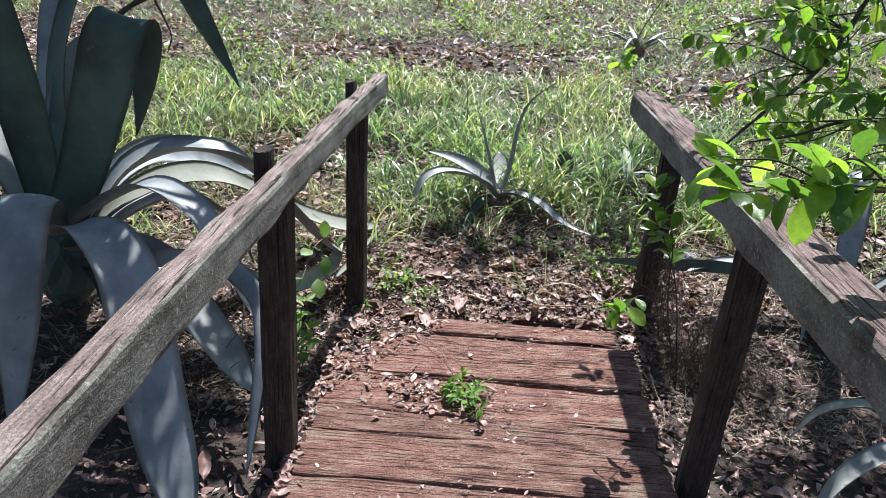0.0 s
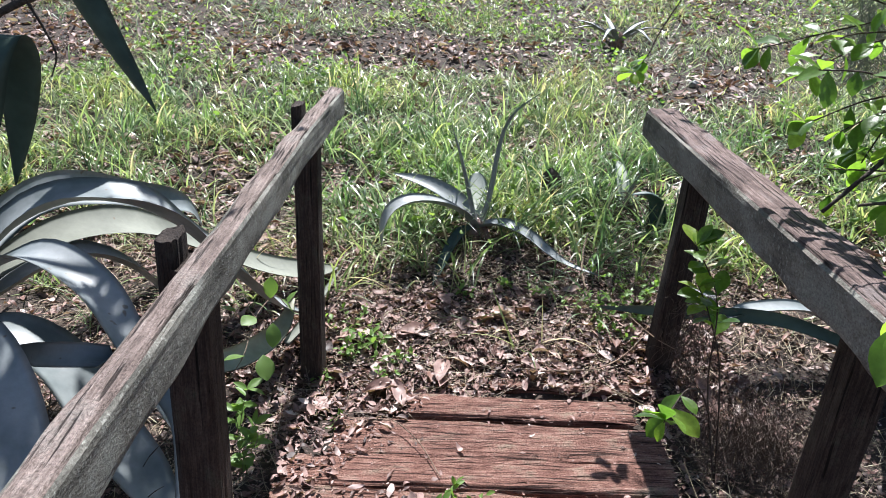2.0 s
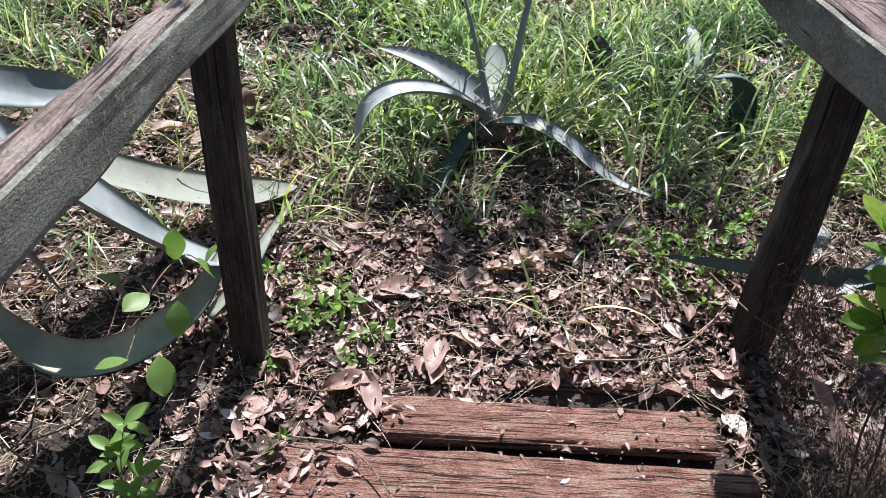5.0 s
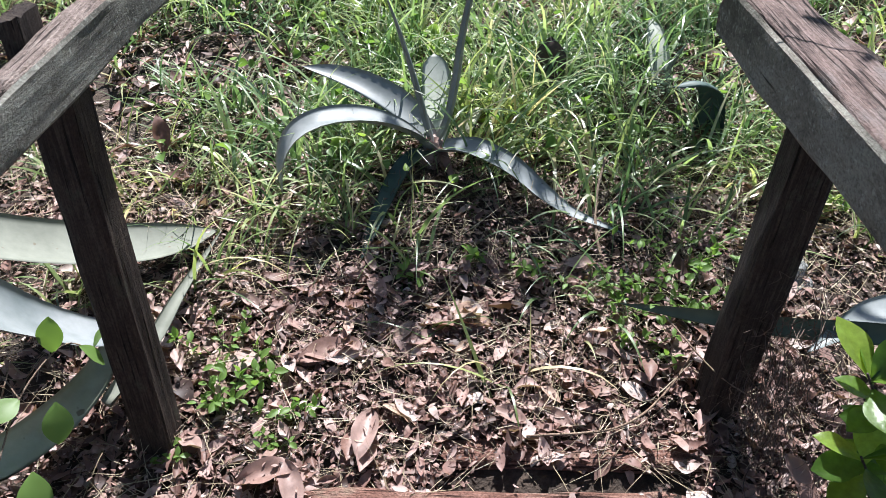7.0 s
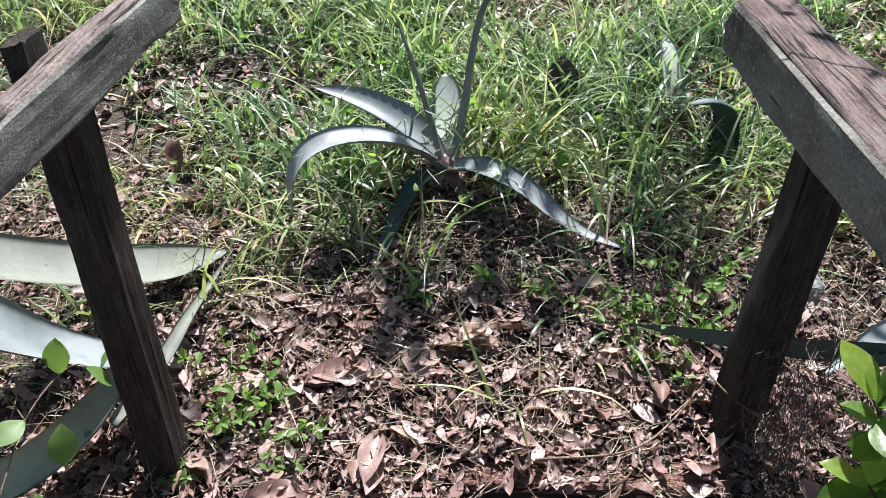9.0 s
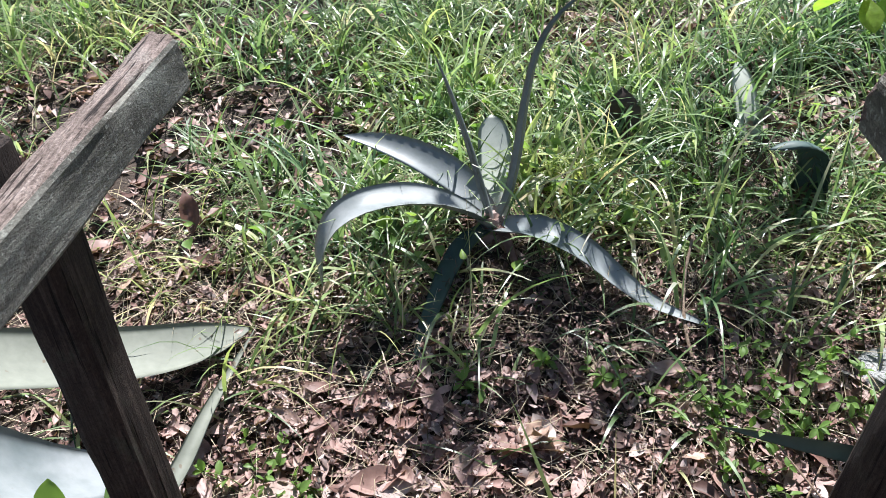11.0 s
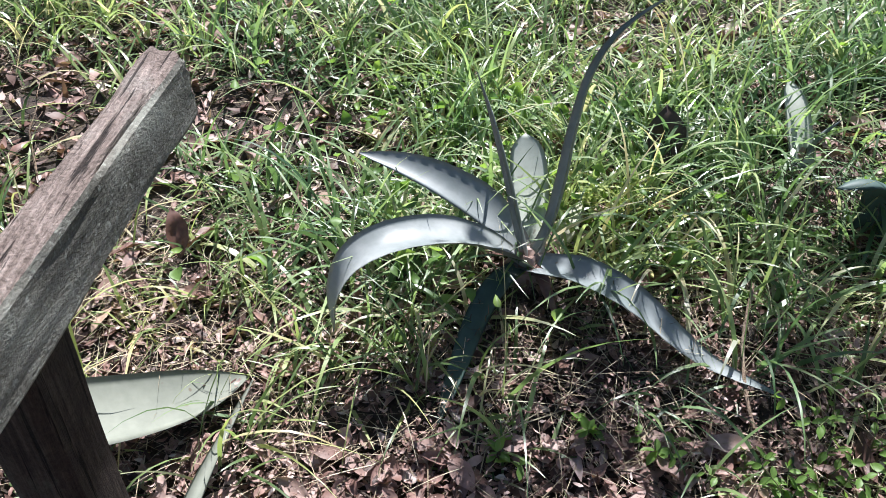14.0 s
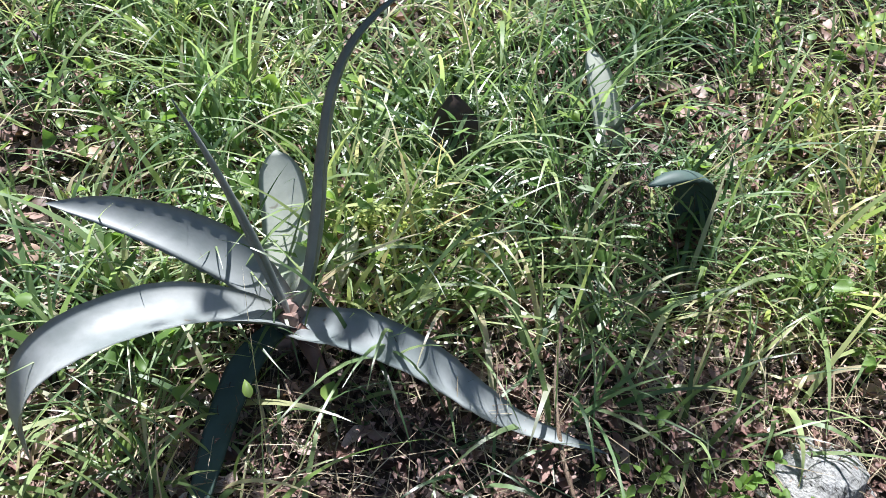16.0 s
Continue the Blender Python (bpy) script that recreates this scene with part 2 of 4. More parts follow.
def mesh_from(name, verts, faces, material, smooth=True):
    me = bpy.data.meshes.new(name)
    me.from_pydata([tuple(v) for v in verts], [], faces)
    me.materials.append(material)
    if smooth:
        me.polygons.foreach_set("use_smooth", [True] * len(me.polygons))
    me.update()
    return me


def bulk_mesh(name, verts, quads, material):
    """A large mesh of quads from arrays."""
    me = bpy.data.meshes.new(name)
    verts, quads = np.asarray(verts, np.float32), np.asarray(quads, np.int32)
    me.vertices.add(len(verts))
    me.vertices.foreach_set("co", verts.ravel())
    me.loops.add(quads.size)
    me.loops.foreach_set("vertex_index", quads.ravel())
    me.polygons.add(len(quads))
    me.polygons.foreach_set("loop_start", np.arange(0, quads.size, 4, dtype=np.int32))
    me.polygons.foreach_set("use_smooth", np.ones(len(quads), bool))
    me.update(calc_edges=True)
    me.materials.append(material)
    return me


def part(name, me, parent=None, label="", m=None):
    ob = new(name, me)
    if parent:
        ob.parent = parent
    if m is not None:
        ob.matrix_basis = m
    return tagged(ob, label)


def build_ground():
    fine_x, fine_y = np.arange(-5, 6.01, 0.07), np.arange(-2, 11.01, 0.07)
    far = np.array([7, 9, 12, 17, 25, 40, 70, 130, 260.0])
    xs = np.concatenate([-far[::-1], fine_x, far])
    ys = np.concatenate([-far[::-1], fine_y, far + 6])
    X, Y = np.meshgrid(xs, ys)
    Z = ground_z(X, Y)
    Z = Z + np.random.normal(0, 0.004, Z.shape)
    v = np.stack([X, Y, Z], -1).reshape(-1, 3)
    nx, ny = len(xs), len(ys)
    i = np.arange(nx - 1)[None, :] + nx * np.arange(ny - 1)[:, None]
    q = np.stack([i, i + 1, i + 1 + nx, i + nx], -1).reshape(-1, 4)
    tagged(new("ground", bulk_mesh("ground", v, q, SOIL)), "dark leafy soil rising as a grassy bank", "ground", kind="structure")


build_ground()


# ---- timber ----
def timber_mesh(name, w, h, length, material, segs, wear, end_wear=0.0, seed=0.0, bend=None, flank=None):
    """A worn beam along y from 0 to length, w wide and h high, its top at z 0, grooved along the grain."""
    ring = []
    nw, nh = max(5, int(w / (0.0045 if w < 0.115 else 0.0065))), max(5, int(h / 0.011))
    for k in range(nw):
        ring.append((-w / 2 + w * k / nw, 0.0))
    for k in range(nh):
        ring.append((w / 2, -h * k / nh))
    for k in range(nw):
        ring.append((w / 2 - w * k / nw, -h))
    for k in range(nh):
        ring.append((-w / 2, -h + h * k / nh))
    verts, faces = [], []
    n = len(ring)
    for s in range(segs + 1):
        y = length * s / segs
        for k, (a, b) in enumerate(ring):
            ca, cb = a, b + h / 2
            nearness = max(0.0, 1 - (w / 2 - abs(ca)) / 0.012) * max(0.0, 1 - (h / 2 - abs(cb)) / 0.012)
            g = noise.noise(Vector((a * 75 + seed, y * 1.6, b * 75)))
            g2 = noise.noise(Vector((a * 17 + seed, y * 6.0, b * 17 + 9)))
            shrink = wear * (0.55 * max(0, g) + 0.5 * g2) + nearness * (0.005 + wear * 1.2 * max(0, g2 + 0.3))
            if flank and abs(ca) > w / 2 - 1e-6 and nearness == 0:
                shrink *= 0.3
            l = math.hypot(ca / w, cb / h) or 1
            dx, dz = -ca / w / l, -cb / h / l
            yy = y
            if end_wear and s in (0, segs):
                yy += end_wear * noise.noise(Vector((a * 70 + seed, 3.3, b * 70))) * (1 if s else -1)
            verts.append((a + dx * shrink + (bend(y) if bend else 0.0), yy, b + dz * shrink))
    for s in range(segs):
        for k in range(n):
            k2 = (k + 1) % n
            faces.append((s * n + k, s * n + k2, (s + 1) * n + k2, (s + 1) * n + k))
    faces.append(tuple(range(n)))
    faces.append(tuple(segs * n + k for k in reversed(range(n))))
    me = mesh_from(name, verts, faces, material, smooth=False)
    if flank:
        me.materials.append(flank)
        on_flank = [1 if nw <= k < nw + nh or k >= 2 * nw + nh else 0 for k in range(n)]
        me.polygons.foreach_set("material_index", on_flank * segs + [0, 0])
    return me


def beam_pose(a, b):
    """The pose of a beam whose top's middle line runs from a to b."""
    a, b = Vector(a), Vector(b)
    y = (b - a).normalized()
    x = y.cross(Vector((0, 0, 1))).normalized()
    z = x.cross(y)
    return Matrix.Translation(a) @ Matrix((x, y, z)).transposed().to_4x4(), (b - a).length


def upright_pose(foot, top, turn):
    """The pose of a post, grain upright, whose y runs from foot to top."""
    foot, top = Vector(foot), Vector(top)
    y = (top - foot).normalized()
    x = Vector((math.cos(radians(turn)), math.sin(radians(turn)), 0))
    z = x.cross(y).normalized()
    x = y.cross(z)
    return Matrix.Translation(foot) @ Matrix((x, y, z)).transposed().to_4x4(), (top - foot).length


def handrail(name, rail, w, h, posts, label, wood, flank, bend=None):
    root = tagged(new(name), label, "handrail", "handrails of the boardwalk")
    m, l = beam_pose(*rail)
    part("rail", timber_mesh("rail", w, h, l, wood, 210, 0.0085, 0.022, rail[0][0], bend, flank), root, m=m, label="weathered grey rail with split grain")
    for k, (foot, top, pw, pd, turn) in enumerate(posts):
        pm, pl = upright_pose(foot, top, turn)
        part("post", timber_mesh("post", pw, pd, pl, POST_WOOD, 50, 0.004, 0.008, k * 3.1 + foot[0]), root, m=pm @ pose(0, 0, pd / 2), label="dark brown wooden post")
    return root


def left_bend(y):
    """The left rail's near length stands further out than its far end."""
    return float(np.interp(y - 0.9, [-0.9, 1.4, 2.0, 2.3, 2.65, 3.07, 3.7], [-0.07, -0.06, -0.05, -0.043, -0.036, -0.028, 0.0]))


handrail("handrail", ((-0.2, -0.9, 0.842), (-0.2, 3.70, 0.834)), 0.057, 0.1,
         [((-0.243, 3.255, -0.14), (-0.243, 3.255, 0.79), 0.076, 0.09, -3), ((-0.265, 3.255, 0.7), (-0.267, 3.255, 0.862), 0.034, 0.088, -3),
          ((-0.299, 2.125, -0.16), (-0.291, 2.125, 0.80), 0.085, 0.09, -3), ((-0.318, 2.125, 0.7), (-0.318, 2.125, 0.852), 0.038, 0.088, -3), ((-0.30, 0.0, -0.2), (-0.30, 0.0, 0.83), 0.085, 0.09, -3)],
         "weathered grey wooden handrail on dark posts, splintered end", RAIL_WOOD, RAIL_FLANK, left_bend)
handrail("handrail", ((0.872, -0.9, 0.845), (0.925, 3.46, 0.845)), 0.112, 0.108,
         [((0.985, 3.32, -0.16), (1.045, 3.32, 0.77), 0.085, 0.095, -3), ((0.925, 2.12, -0.18), (1.0, 2.12, 0.77), 0.08, 0.095, -3), ((0.9, 0.0, -0.2), (0.95, 0.0, 0.77), 0.085, 0.09, -3)],
         "thick weathered handrail with reddish-grey top, leaning posts", RED_RAIL, RAIL_FLANK)


def build_boardwalk():
    root = tagged(new("boardwalk"), "narrow boardwalk of rotting red-brown planks", "boardwalk")
    fwd = Vector((0.045, 0.999, 0)).normalized()
    left = Vector((-0.245, 2.62, -0.07))
    across = Vector((fwd.y, -fwd.x, 0))
    s, k = 0.51, 0
    gaps = {0: 0.034, 1: 0.004}
    while s > -3.6:
        width = 0.128 if k == 0 else 0.20 if k == 1 else random.choice((0.14, 0.19, 0.24))
        mid = s - width / 2
        x0 = -0.02 + 0.02 * random.random() + (0.33 if k == 0 else 0.12 if k == 1 else 0)
        l = 1.105 - x0 + 0.02 * random.random()
        if k == 0:
            l -= 0.06
        a = left + fwd * mid + across * x0 + Vector((0, 0, -0.006 * (k == 0) + 0.005 * random.random()))
        yv = across
        xv = -fwd
        zv = xv.cross(yv)
        m = Matrix.Translation(a) @ Matrix((xv, yv, zv)).transposed().to_4x4() @ pose(0, 0, 0, random.uniform(-0.4, 0.4), random.uniform(-0.8, 0.8), 1.2 if k == 0 else random.uniform(-0.9, 0.9))
        part("plank", timber_mesh("plank", width, 0.038, l, DECK_WOOD, 110, 0.010, 0.03, k * 7.7), root, m=m)
        s -= width + gaps.get(k, -0.004 + 0.004 * random.random())
        k += 1
    # board buried in litter past the end, with a dark slot before it
    m = Matrix.Translation((0.38, 3.215, -0.079)) @ pose(0, 0, 0, 0, 0, -92)
    part("plank", timber_mesh("plank", 0.075, 0.04, 0.54, DECK_WOOD, 40, 0.008, 0.03, 61.0), root, m=m)
    for side in (0.12, 0.98):
        a = left + across * side + fwd * -3.6 + Vector((0, 0, -0.045))
        b = left + across * side + fwd * 0.5 + Vector((0, 0, -0.045))
        m, l = beam_pose(a, b)
        part("joist", timber_mesh("joist", 0.05, 0.1, l, POST_WOOD, 10, 0.003), root, m=m)


build_boardwalk()


# ---- plants: shared shapes ----
def spline(pts, n):
    """A smooth line through the points, n+1 places."""
    p = [Vector(q) for q in pts]
    p = [p[0] * 2 - p[1]] + p + [p[-1] * 2 - p[-2]]
    out = []
    spans = len(p) - 3
    for i in range(n + 1):
        u = min(i / n * spans, spans - 1e-6)
        k = int(u)
        f = u - k
        a, b, c, d = p[k:k + 4]
        out.append(0.5 * ((2 * b) + (c - a) * f + (2 * a - 5 * b + 4 * c - d) * f * f + (3 * b - a - 3 * c + d) * f ** 3))
    return out


def thick_leaf(name, pts, width, material, side=None, channel=0.3, thick=0.012, root_width=0.6, tip=2.0, twist=0.0, n=30, ripple=0.0, teeth=0.0):
    """A fleshy channelled leaf along a line: widest near a third, pointed at its end."""
    line = spline(pts, n)
    chord = line[-1] - line[0]
    if side is None:
        side = Vector((chord.x, chord.y, 0)).cross(Vector((0, 0, 1)))
    side = Vector(side).normalized()
    cols = 9
    verts, faces = [], []
    for i, c in enumerate(line):
        u = i / n
        t = (line[min(i + 1, n)] - line[max(i - 1, 0)]).normalized()
        s = (side - t * side.dot(t)).normalized()
        if twist:
            s = Matrix.Rotation(radians(twist) * u, 3, t) @ s
        nrm = s.cross(t)
        w = 0.5 * width * (root_width + (1 - root_width) * min(1, u / 0.35) ** 0.8) * max(0.012, 1 - u ** tip) ** 0.9
        th = thick * (1 - 0.75 * u)
        for layer in (0, 1):
            for k in range(cols):
                q = 2 * k / (cols - 1) - 1
                if layer:
                    q = -q
                lift = channel * w * (q * q - 0.4) + ripple * math.sin(u * 23 + q * 2.5) * abs(q) * w
                if teeth and abs(q) == 1 and i % 2:
                    q *= 1 + teeth / max(w, 0.01)
                off = (-th * max(0.0, 1 - q * q) ** 0.5) if layer else 0.0
                verts.append(c + s * (q * w) + nrm * (lift + off))
    rowlen = 2 * cols
    for i in range(n):
        for k in range(rowlen):
            k2 = (k + 1) % rowlen
            faces.append((i * rowlen + k, (i + 1) * rowlen + k, (i + 1) * rowlen + k2, i * rowlen + k2))
    faces.append(tuple(range(rowlen)))
    faces.append(tuple(n * rowlen + k for k in reversed(range(rowlen))))
    return mesh_from(name, verts, faces, material)


def tube(name, pts, r0, r1, material, n=24, sides=7, knots=0.0, seed=0.0):
    """A tapering stem along a line."""
    line = spline(pts, n)
    verts, faces = [], []
    for i, c in enumerate(line):
        t = (line[min(i + 1, n)] - line[max(i - 1, 0)]).normalized()
        a = t.orthogonal().normalized()
        b = t.cross(a)
        r = r0 + (r1 - r0) * i / n
        for k in range(sides):
            an = 2 * math.pi * k / sides
            rr = r * (1 + knots * noise.noise(Vector((i * 0.9 + seed, k * 1.3, seed))))
            verts.append(c + a * (math.cos(an) * rr) + b * (math.sin(an) * rr))
    for i in range(n):
        for k in range(sides):
            k2 = (k + 1) % sides
            faces.append((i * sides + k, i * sides + k2, (i + 1) * sides + k2, (i + 1) * sides + k))
    faces.append(tuple(reversed(range(sides))))
    faces.append(tuple(n * sides + k for k in range(sides)))
    return mesh_from(name, verts, faces, material)


def flat_leaf(name, length, width, material, fold=0.25, droop=0.3, obovate=0.62, wave=0.0, seed=0.0):
    """A thin broad leaf from its stalk at the origin along y, folded at the midrib, drooping."""
    rows, cols = 9, 5
    verts, faces = [], []
    for i in range(rows + 1):
        u = i / rows
        w = 0.5 * width * max(0.03, math.sin(math.pi * u ** (2.2 * obovate)) ** 0.8)
        if i == 0:
            w = 0.03 * width
        y = length * u * (1 - 0.12 * droop * u)
        z = -droop * length * 0.5 * u * u
        for k in range(cols):
            q = 2 * k / (cols - 1) - 1
            wz = wave * length * noise.noise(Vector((q * 1.7 + seed, u * 3.1, seed)))
            verts.append((q * w, y, z + fold * abs(q) * w + wz))
    for i in range(rows):
        for k in range(cols - 1):
            a = i * cols + k
            faces.append((a, a + 1, a + cols + 1, a + cols))
    return mesh_from(name, verts, faces, material)


def leaf_pose(at, way, roll=0.0, size=1.0):
    """A leaf at a place that points along way, its upper face as far up as it goes."""
    y = Vector(way).normalized()
    x = y.cross(Vector((0, 0, 1)))
    if x.length < 1e-3:
        x = Vector((1, 0, 0))
    x.normalize()
    z = x.cross(y)
    return Matrix.Translation(at) @ Matrix((x, y, z)).transposed().to_4x4() @ pose(0, 0, 0, 0, roll, 0) @ Matrix.Diagonal((size, size, size, 1))


# ---- agaves ----
def agave(name, label, heart, heart_size, leaves, group="agaves beside the boardwalk"):
    """leaves: dicts for thick_leaf; each leaf is a part."""
    root = tagged(new(name), label, "agave", group)
    bm = bmesh.new()
    bmesh.ops.create_icosphere(bm, subdivisions=3, radius=1)
    for v in bm.verts:
        d = 1 + 0.25 * noise.noise(v.co * 3 + Vector(heart))
        v.co = Vector((v.co.x * heart_size[0], v.co.y * heart_size[0], v.co.z * heart_size[1])) * d + Vector(heart)
    me = bpy.data.meshes.new("heart")
    bm.to_mesh(me)
    bm.free()
    me.materials.append(AGAVE_SHADED if heart_size[0] > 0.09 else LITTER_OB)
    part("heart", me, root)
    for kw in leaves:
        kw = dict(kw)
        text = kw.pop("text", "")
        part("leaf", thick_leaf(**{"name": "leaf", "material": AGAVE, **kw}), root, text)
    return root


C = (-1.25, 2.80, 0.36)
agave("agave", "large blue-grey agave with long arching drooping leaves", (-1.28, 2.84, 0.2), (0.12, 0.17), [
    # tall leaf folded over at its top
    # its front's shade comes with the darker skin colour
    dict(pts=[C, (-1.13, 2.76, 0.6), (-1.02, 2.73, 0.88), (-0.955, 2.72, 1.06), (-0.93, 2.78, 1.115), (-0.925, 2.86, 1.04), (-0.95, 2.9, 0.88), (-1.0, 2.92, 0.68)], width=0.215, side=(1, 0, -0.2), channel=0.12, tip=3.0, material=AGAVE_SHADED, root_width=0.62, text="dark upright leaf folded over at its top"),
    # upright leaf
    dict(pts=[(-1.3, 2.82, 0.36), (-1.31, 2.76, 0.75), (-1.33, 2.7, 1.15), (-1.36, 2.6, 1.75)], width=0.17, side=(1, 0.2, 0), channel=0.5, tip=3.0, material=AGAVE_SHADED, text="tall upright leaf"),
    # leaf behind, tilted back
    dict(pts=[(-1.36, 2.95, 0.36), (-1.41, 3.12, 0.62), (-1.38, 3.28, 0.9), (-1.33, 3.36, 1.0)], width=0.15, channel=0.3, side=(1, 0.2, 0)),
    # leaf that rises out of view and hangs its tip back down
    dict(pts=[(-1.32, 2.95, 0.36), (-1.42, 3.25, 0.95), (-1.22, 3.4, 1.45), (-1.03, 3.4, 1.3), (-0.9, 3.4, 1.06), (-0.755, 3.4, 0.79)], width=0.16, side=(0.75, -0.3, 0.6), channel=0.25, tip=4.0, material=AGAVE_SHADED, text="high leaf hanging down to a sharp tip"),
    # second tip seen high up
    dict(pts=[(-1.4, 3.0, 0.4), (-1.5, 3.4, 1.1), (-1.32, 3.6, 1.5), (-1.2, 3.6, 1.28), (-1.17, 3.6, 1.14)], width=0.12, side=(0.9, 0.1, 0.5), tip=3.0, channel=0.3),
    # arching leaves towards the far post
    dict(pts=[(-1.25, 2.95, 0.36), (-1.2, 3.2, 0.475), (-1.14, 3.42, 0.50), (-1.05, 3.62, 0.44), (-0.94, 3.82, 0.35), (-0.85, 3.95, 0.28), (-0.81, 3.99, 0.18)], width=0.14, side=(0.28, -0.49, -0.5), channel=0.35, tip=5.0, ripple=0.1),
    dict(pts=[(-1.2, 2.9, 0.36), (-1.1, 3.0, 0.53), (-0.94, 3.05, 0.61), (-0.77, 3.08, 0.61), (-0.65, 3.11, 0.545), (-0.56, 3.16, 0.44), (-0.47, 3.25, 0.28), (-0.39, 3.34, 0.15), (-0.30, 3.43, 0.06)], width=0.22, channel=0.3, tip=6.0, ripple=0.06),
    dict(pts=[(-1.2, 2.92, 0.33), (-1.1, 3.0, 0.42), (-0.98, 3.15, 0.465), (-0.84, 3.3, 0.44), (-0.70, 3.45, 0.33), (-0.54, 3.6, 0.19), (-0.41, 3.70, 0.115), (-0.3, 3.77, 0.085), (-0.215, 3.825, 0.072)], width=0.17, root_width=0.45, channel=0.25, tip=6.0, side=(0.5, -0.62, -0.25), material=AGAVE_OLD, text="pale yellowish leaf lying on the litter"),
    dict(pts=[(-1.2, 2.9, 0.3), (-1.1, 2.97, 0.36), (-1.04, 3.05, 0.39), (-0.94, 3.14, 0.40), (-0.83, 3.2, 0.34), (-0.75, 3.26, 0.22), (-0.7, 3.3, 0.05)], width=0.15, channel=0.3, tip=4.0),
    # leaf drooping to a free tip before the near post
    dict(pts=[C, (-1.02, 2.76, 0.51), (-0.88, 2.74, 0.555), (-0.71, 2.66, 0.50), (-0.59, 2.56, 0.39), (-0.50, 2.48, 0.28), (-0.415, 2.41, 0.17)], width=0.15, channel=0.3, tip=2.4),
    # broad leaves that hang towards the boards
    dict(pts=[(-1.24, 2.7, 0.38), (-1.17, 2.5, 0.55), (-1.14, 2.36, 0.58), (-1.11, 2.25, 0.47), (-1.09, 2.16, 0.24), (-1.09, 2.06, -0.06)], width=0.2, channel=0.12, tip=4.0, side=(1, 0.1, 0), text="broad leaf hanging straight down"),
    dict(pts=[(-1.2, 2.68, 0.38), (-1.1, 2.56, 0.455), (-0.95, 2.44, 0.485), (-0.81, 2.31, 0.41), (-0.715, 2.17, 0.27), (-0.64, 2.05, 0.10), (-0.56, 1.94, -0.05), (-0.5, 1.86, -0.16)], width=0.185, channel=0.2, tip=9.0),
    dict(pts=[(-1.2, 2.75, 0.3), (-1.0, 2.72, 0.34), (-0.83, 2.68, 0.26), (-0.69, 2.58, 0.13), (-0.57, 2.49, 0.04), (-0.47, 2.42, -0.06)], width=0.17, channel=0.25, tip=9.0),
    dict(pts=[(-1.15, 2.75, 0.25), (-0.9, 2.6, 0.33), (-0.6, 2.52, 0.36), (-0.44, 2.42, 0.30), (-0.385, 2.28, 0.22), (-0.375, 2.14, 0.08), (-0.372, 2.0, -0.09)], width=0.075, channel=0.3, tip=4.0, side=(0.9, -0.3, 0), text="narrow leaf hanging beside the post"),
    dict(pts=[(-1.1, 2.7, 0.25), (-0.92, 2.5, 0.25), (-0.8, 2.3, 0.1), (-0.74, 2.15, -0.07)], width=0.16, channel=0.3, tip=3.0, material=AGAVE_SHADED),
    dict(pts=[(-1.45, 2.7, 0.35), (-1.6, 2.5, 0.6), (-1.75, 2.3, 0.6), (-1.9, 2.1, 0.3)], width=0.19, channel=0.3),
    dict(pts=[(-1.45, 2.95, 0.35), (-1.65, 3.1, 0.65), (-1.85, 3.3, 0.75), (-2.1, 3.5, 0.5)], width=0.19, channel=0.3),
    dict(pts=[(-1.3, 2.7, 0.36), (-1.42, 2.5, 0.56), (-1.5, 2.36, 0.5), (-1.55, 2.2, 0.2)], width=0.18, channel=0.3),
    # leaf end that curls back along the ground by the far post
    dict(pts=[(-0.86, 3.24, 0.13), (-0.75, 3.13, 0.10), (-0.62, 3.06, 0.06), (-0.5, 3.07, 0.05), (-0.41, 3.17, 0.055), (-0.355, 3.3, 0.07), (-0.33, 3.42, 0.12)], width=0.085, channel=0.45, tip=6.0, side=(0.45, -0.5, -0.5), material=AGAVE_DEAD, text="pale leaf end curling along the ground"),
    dict(pts=[(-0.33, 3.25, 0.03), (-0.275, 3.42, 0.05), (-0.255, 3.6, 0.05), (-0.2, 3.83, 0.075)], width=0.045, channel=0.6, tip=2.0, twist=25, material=AGAVE_OLD, text="stiff dried leaf tip"),
])

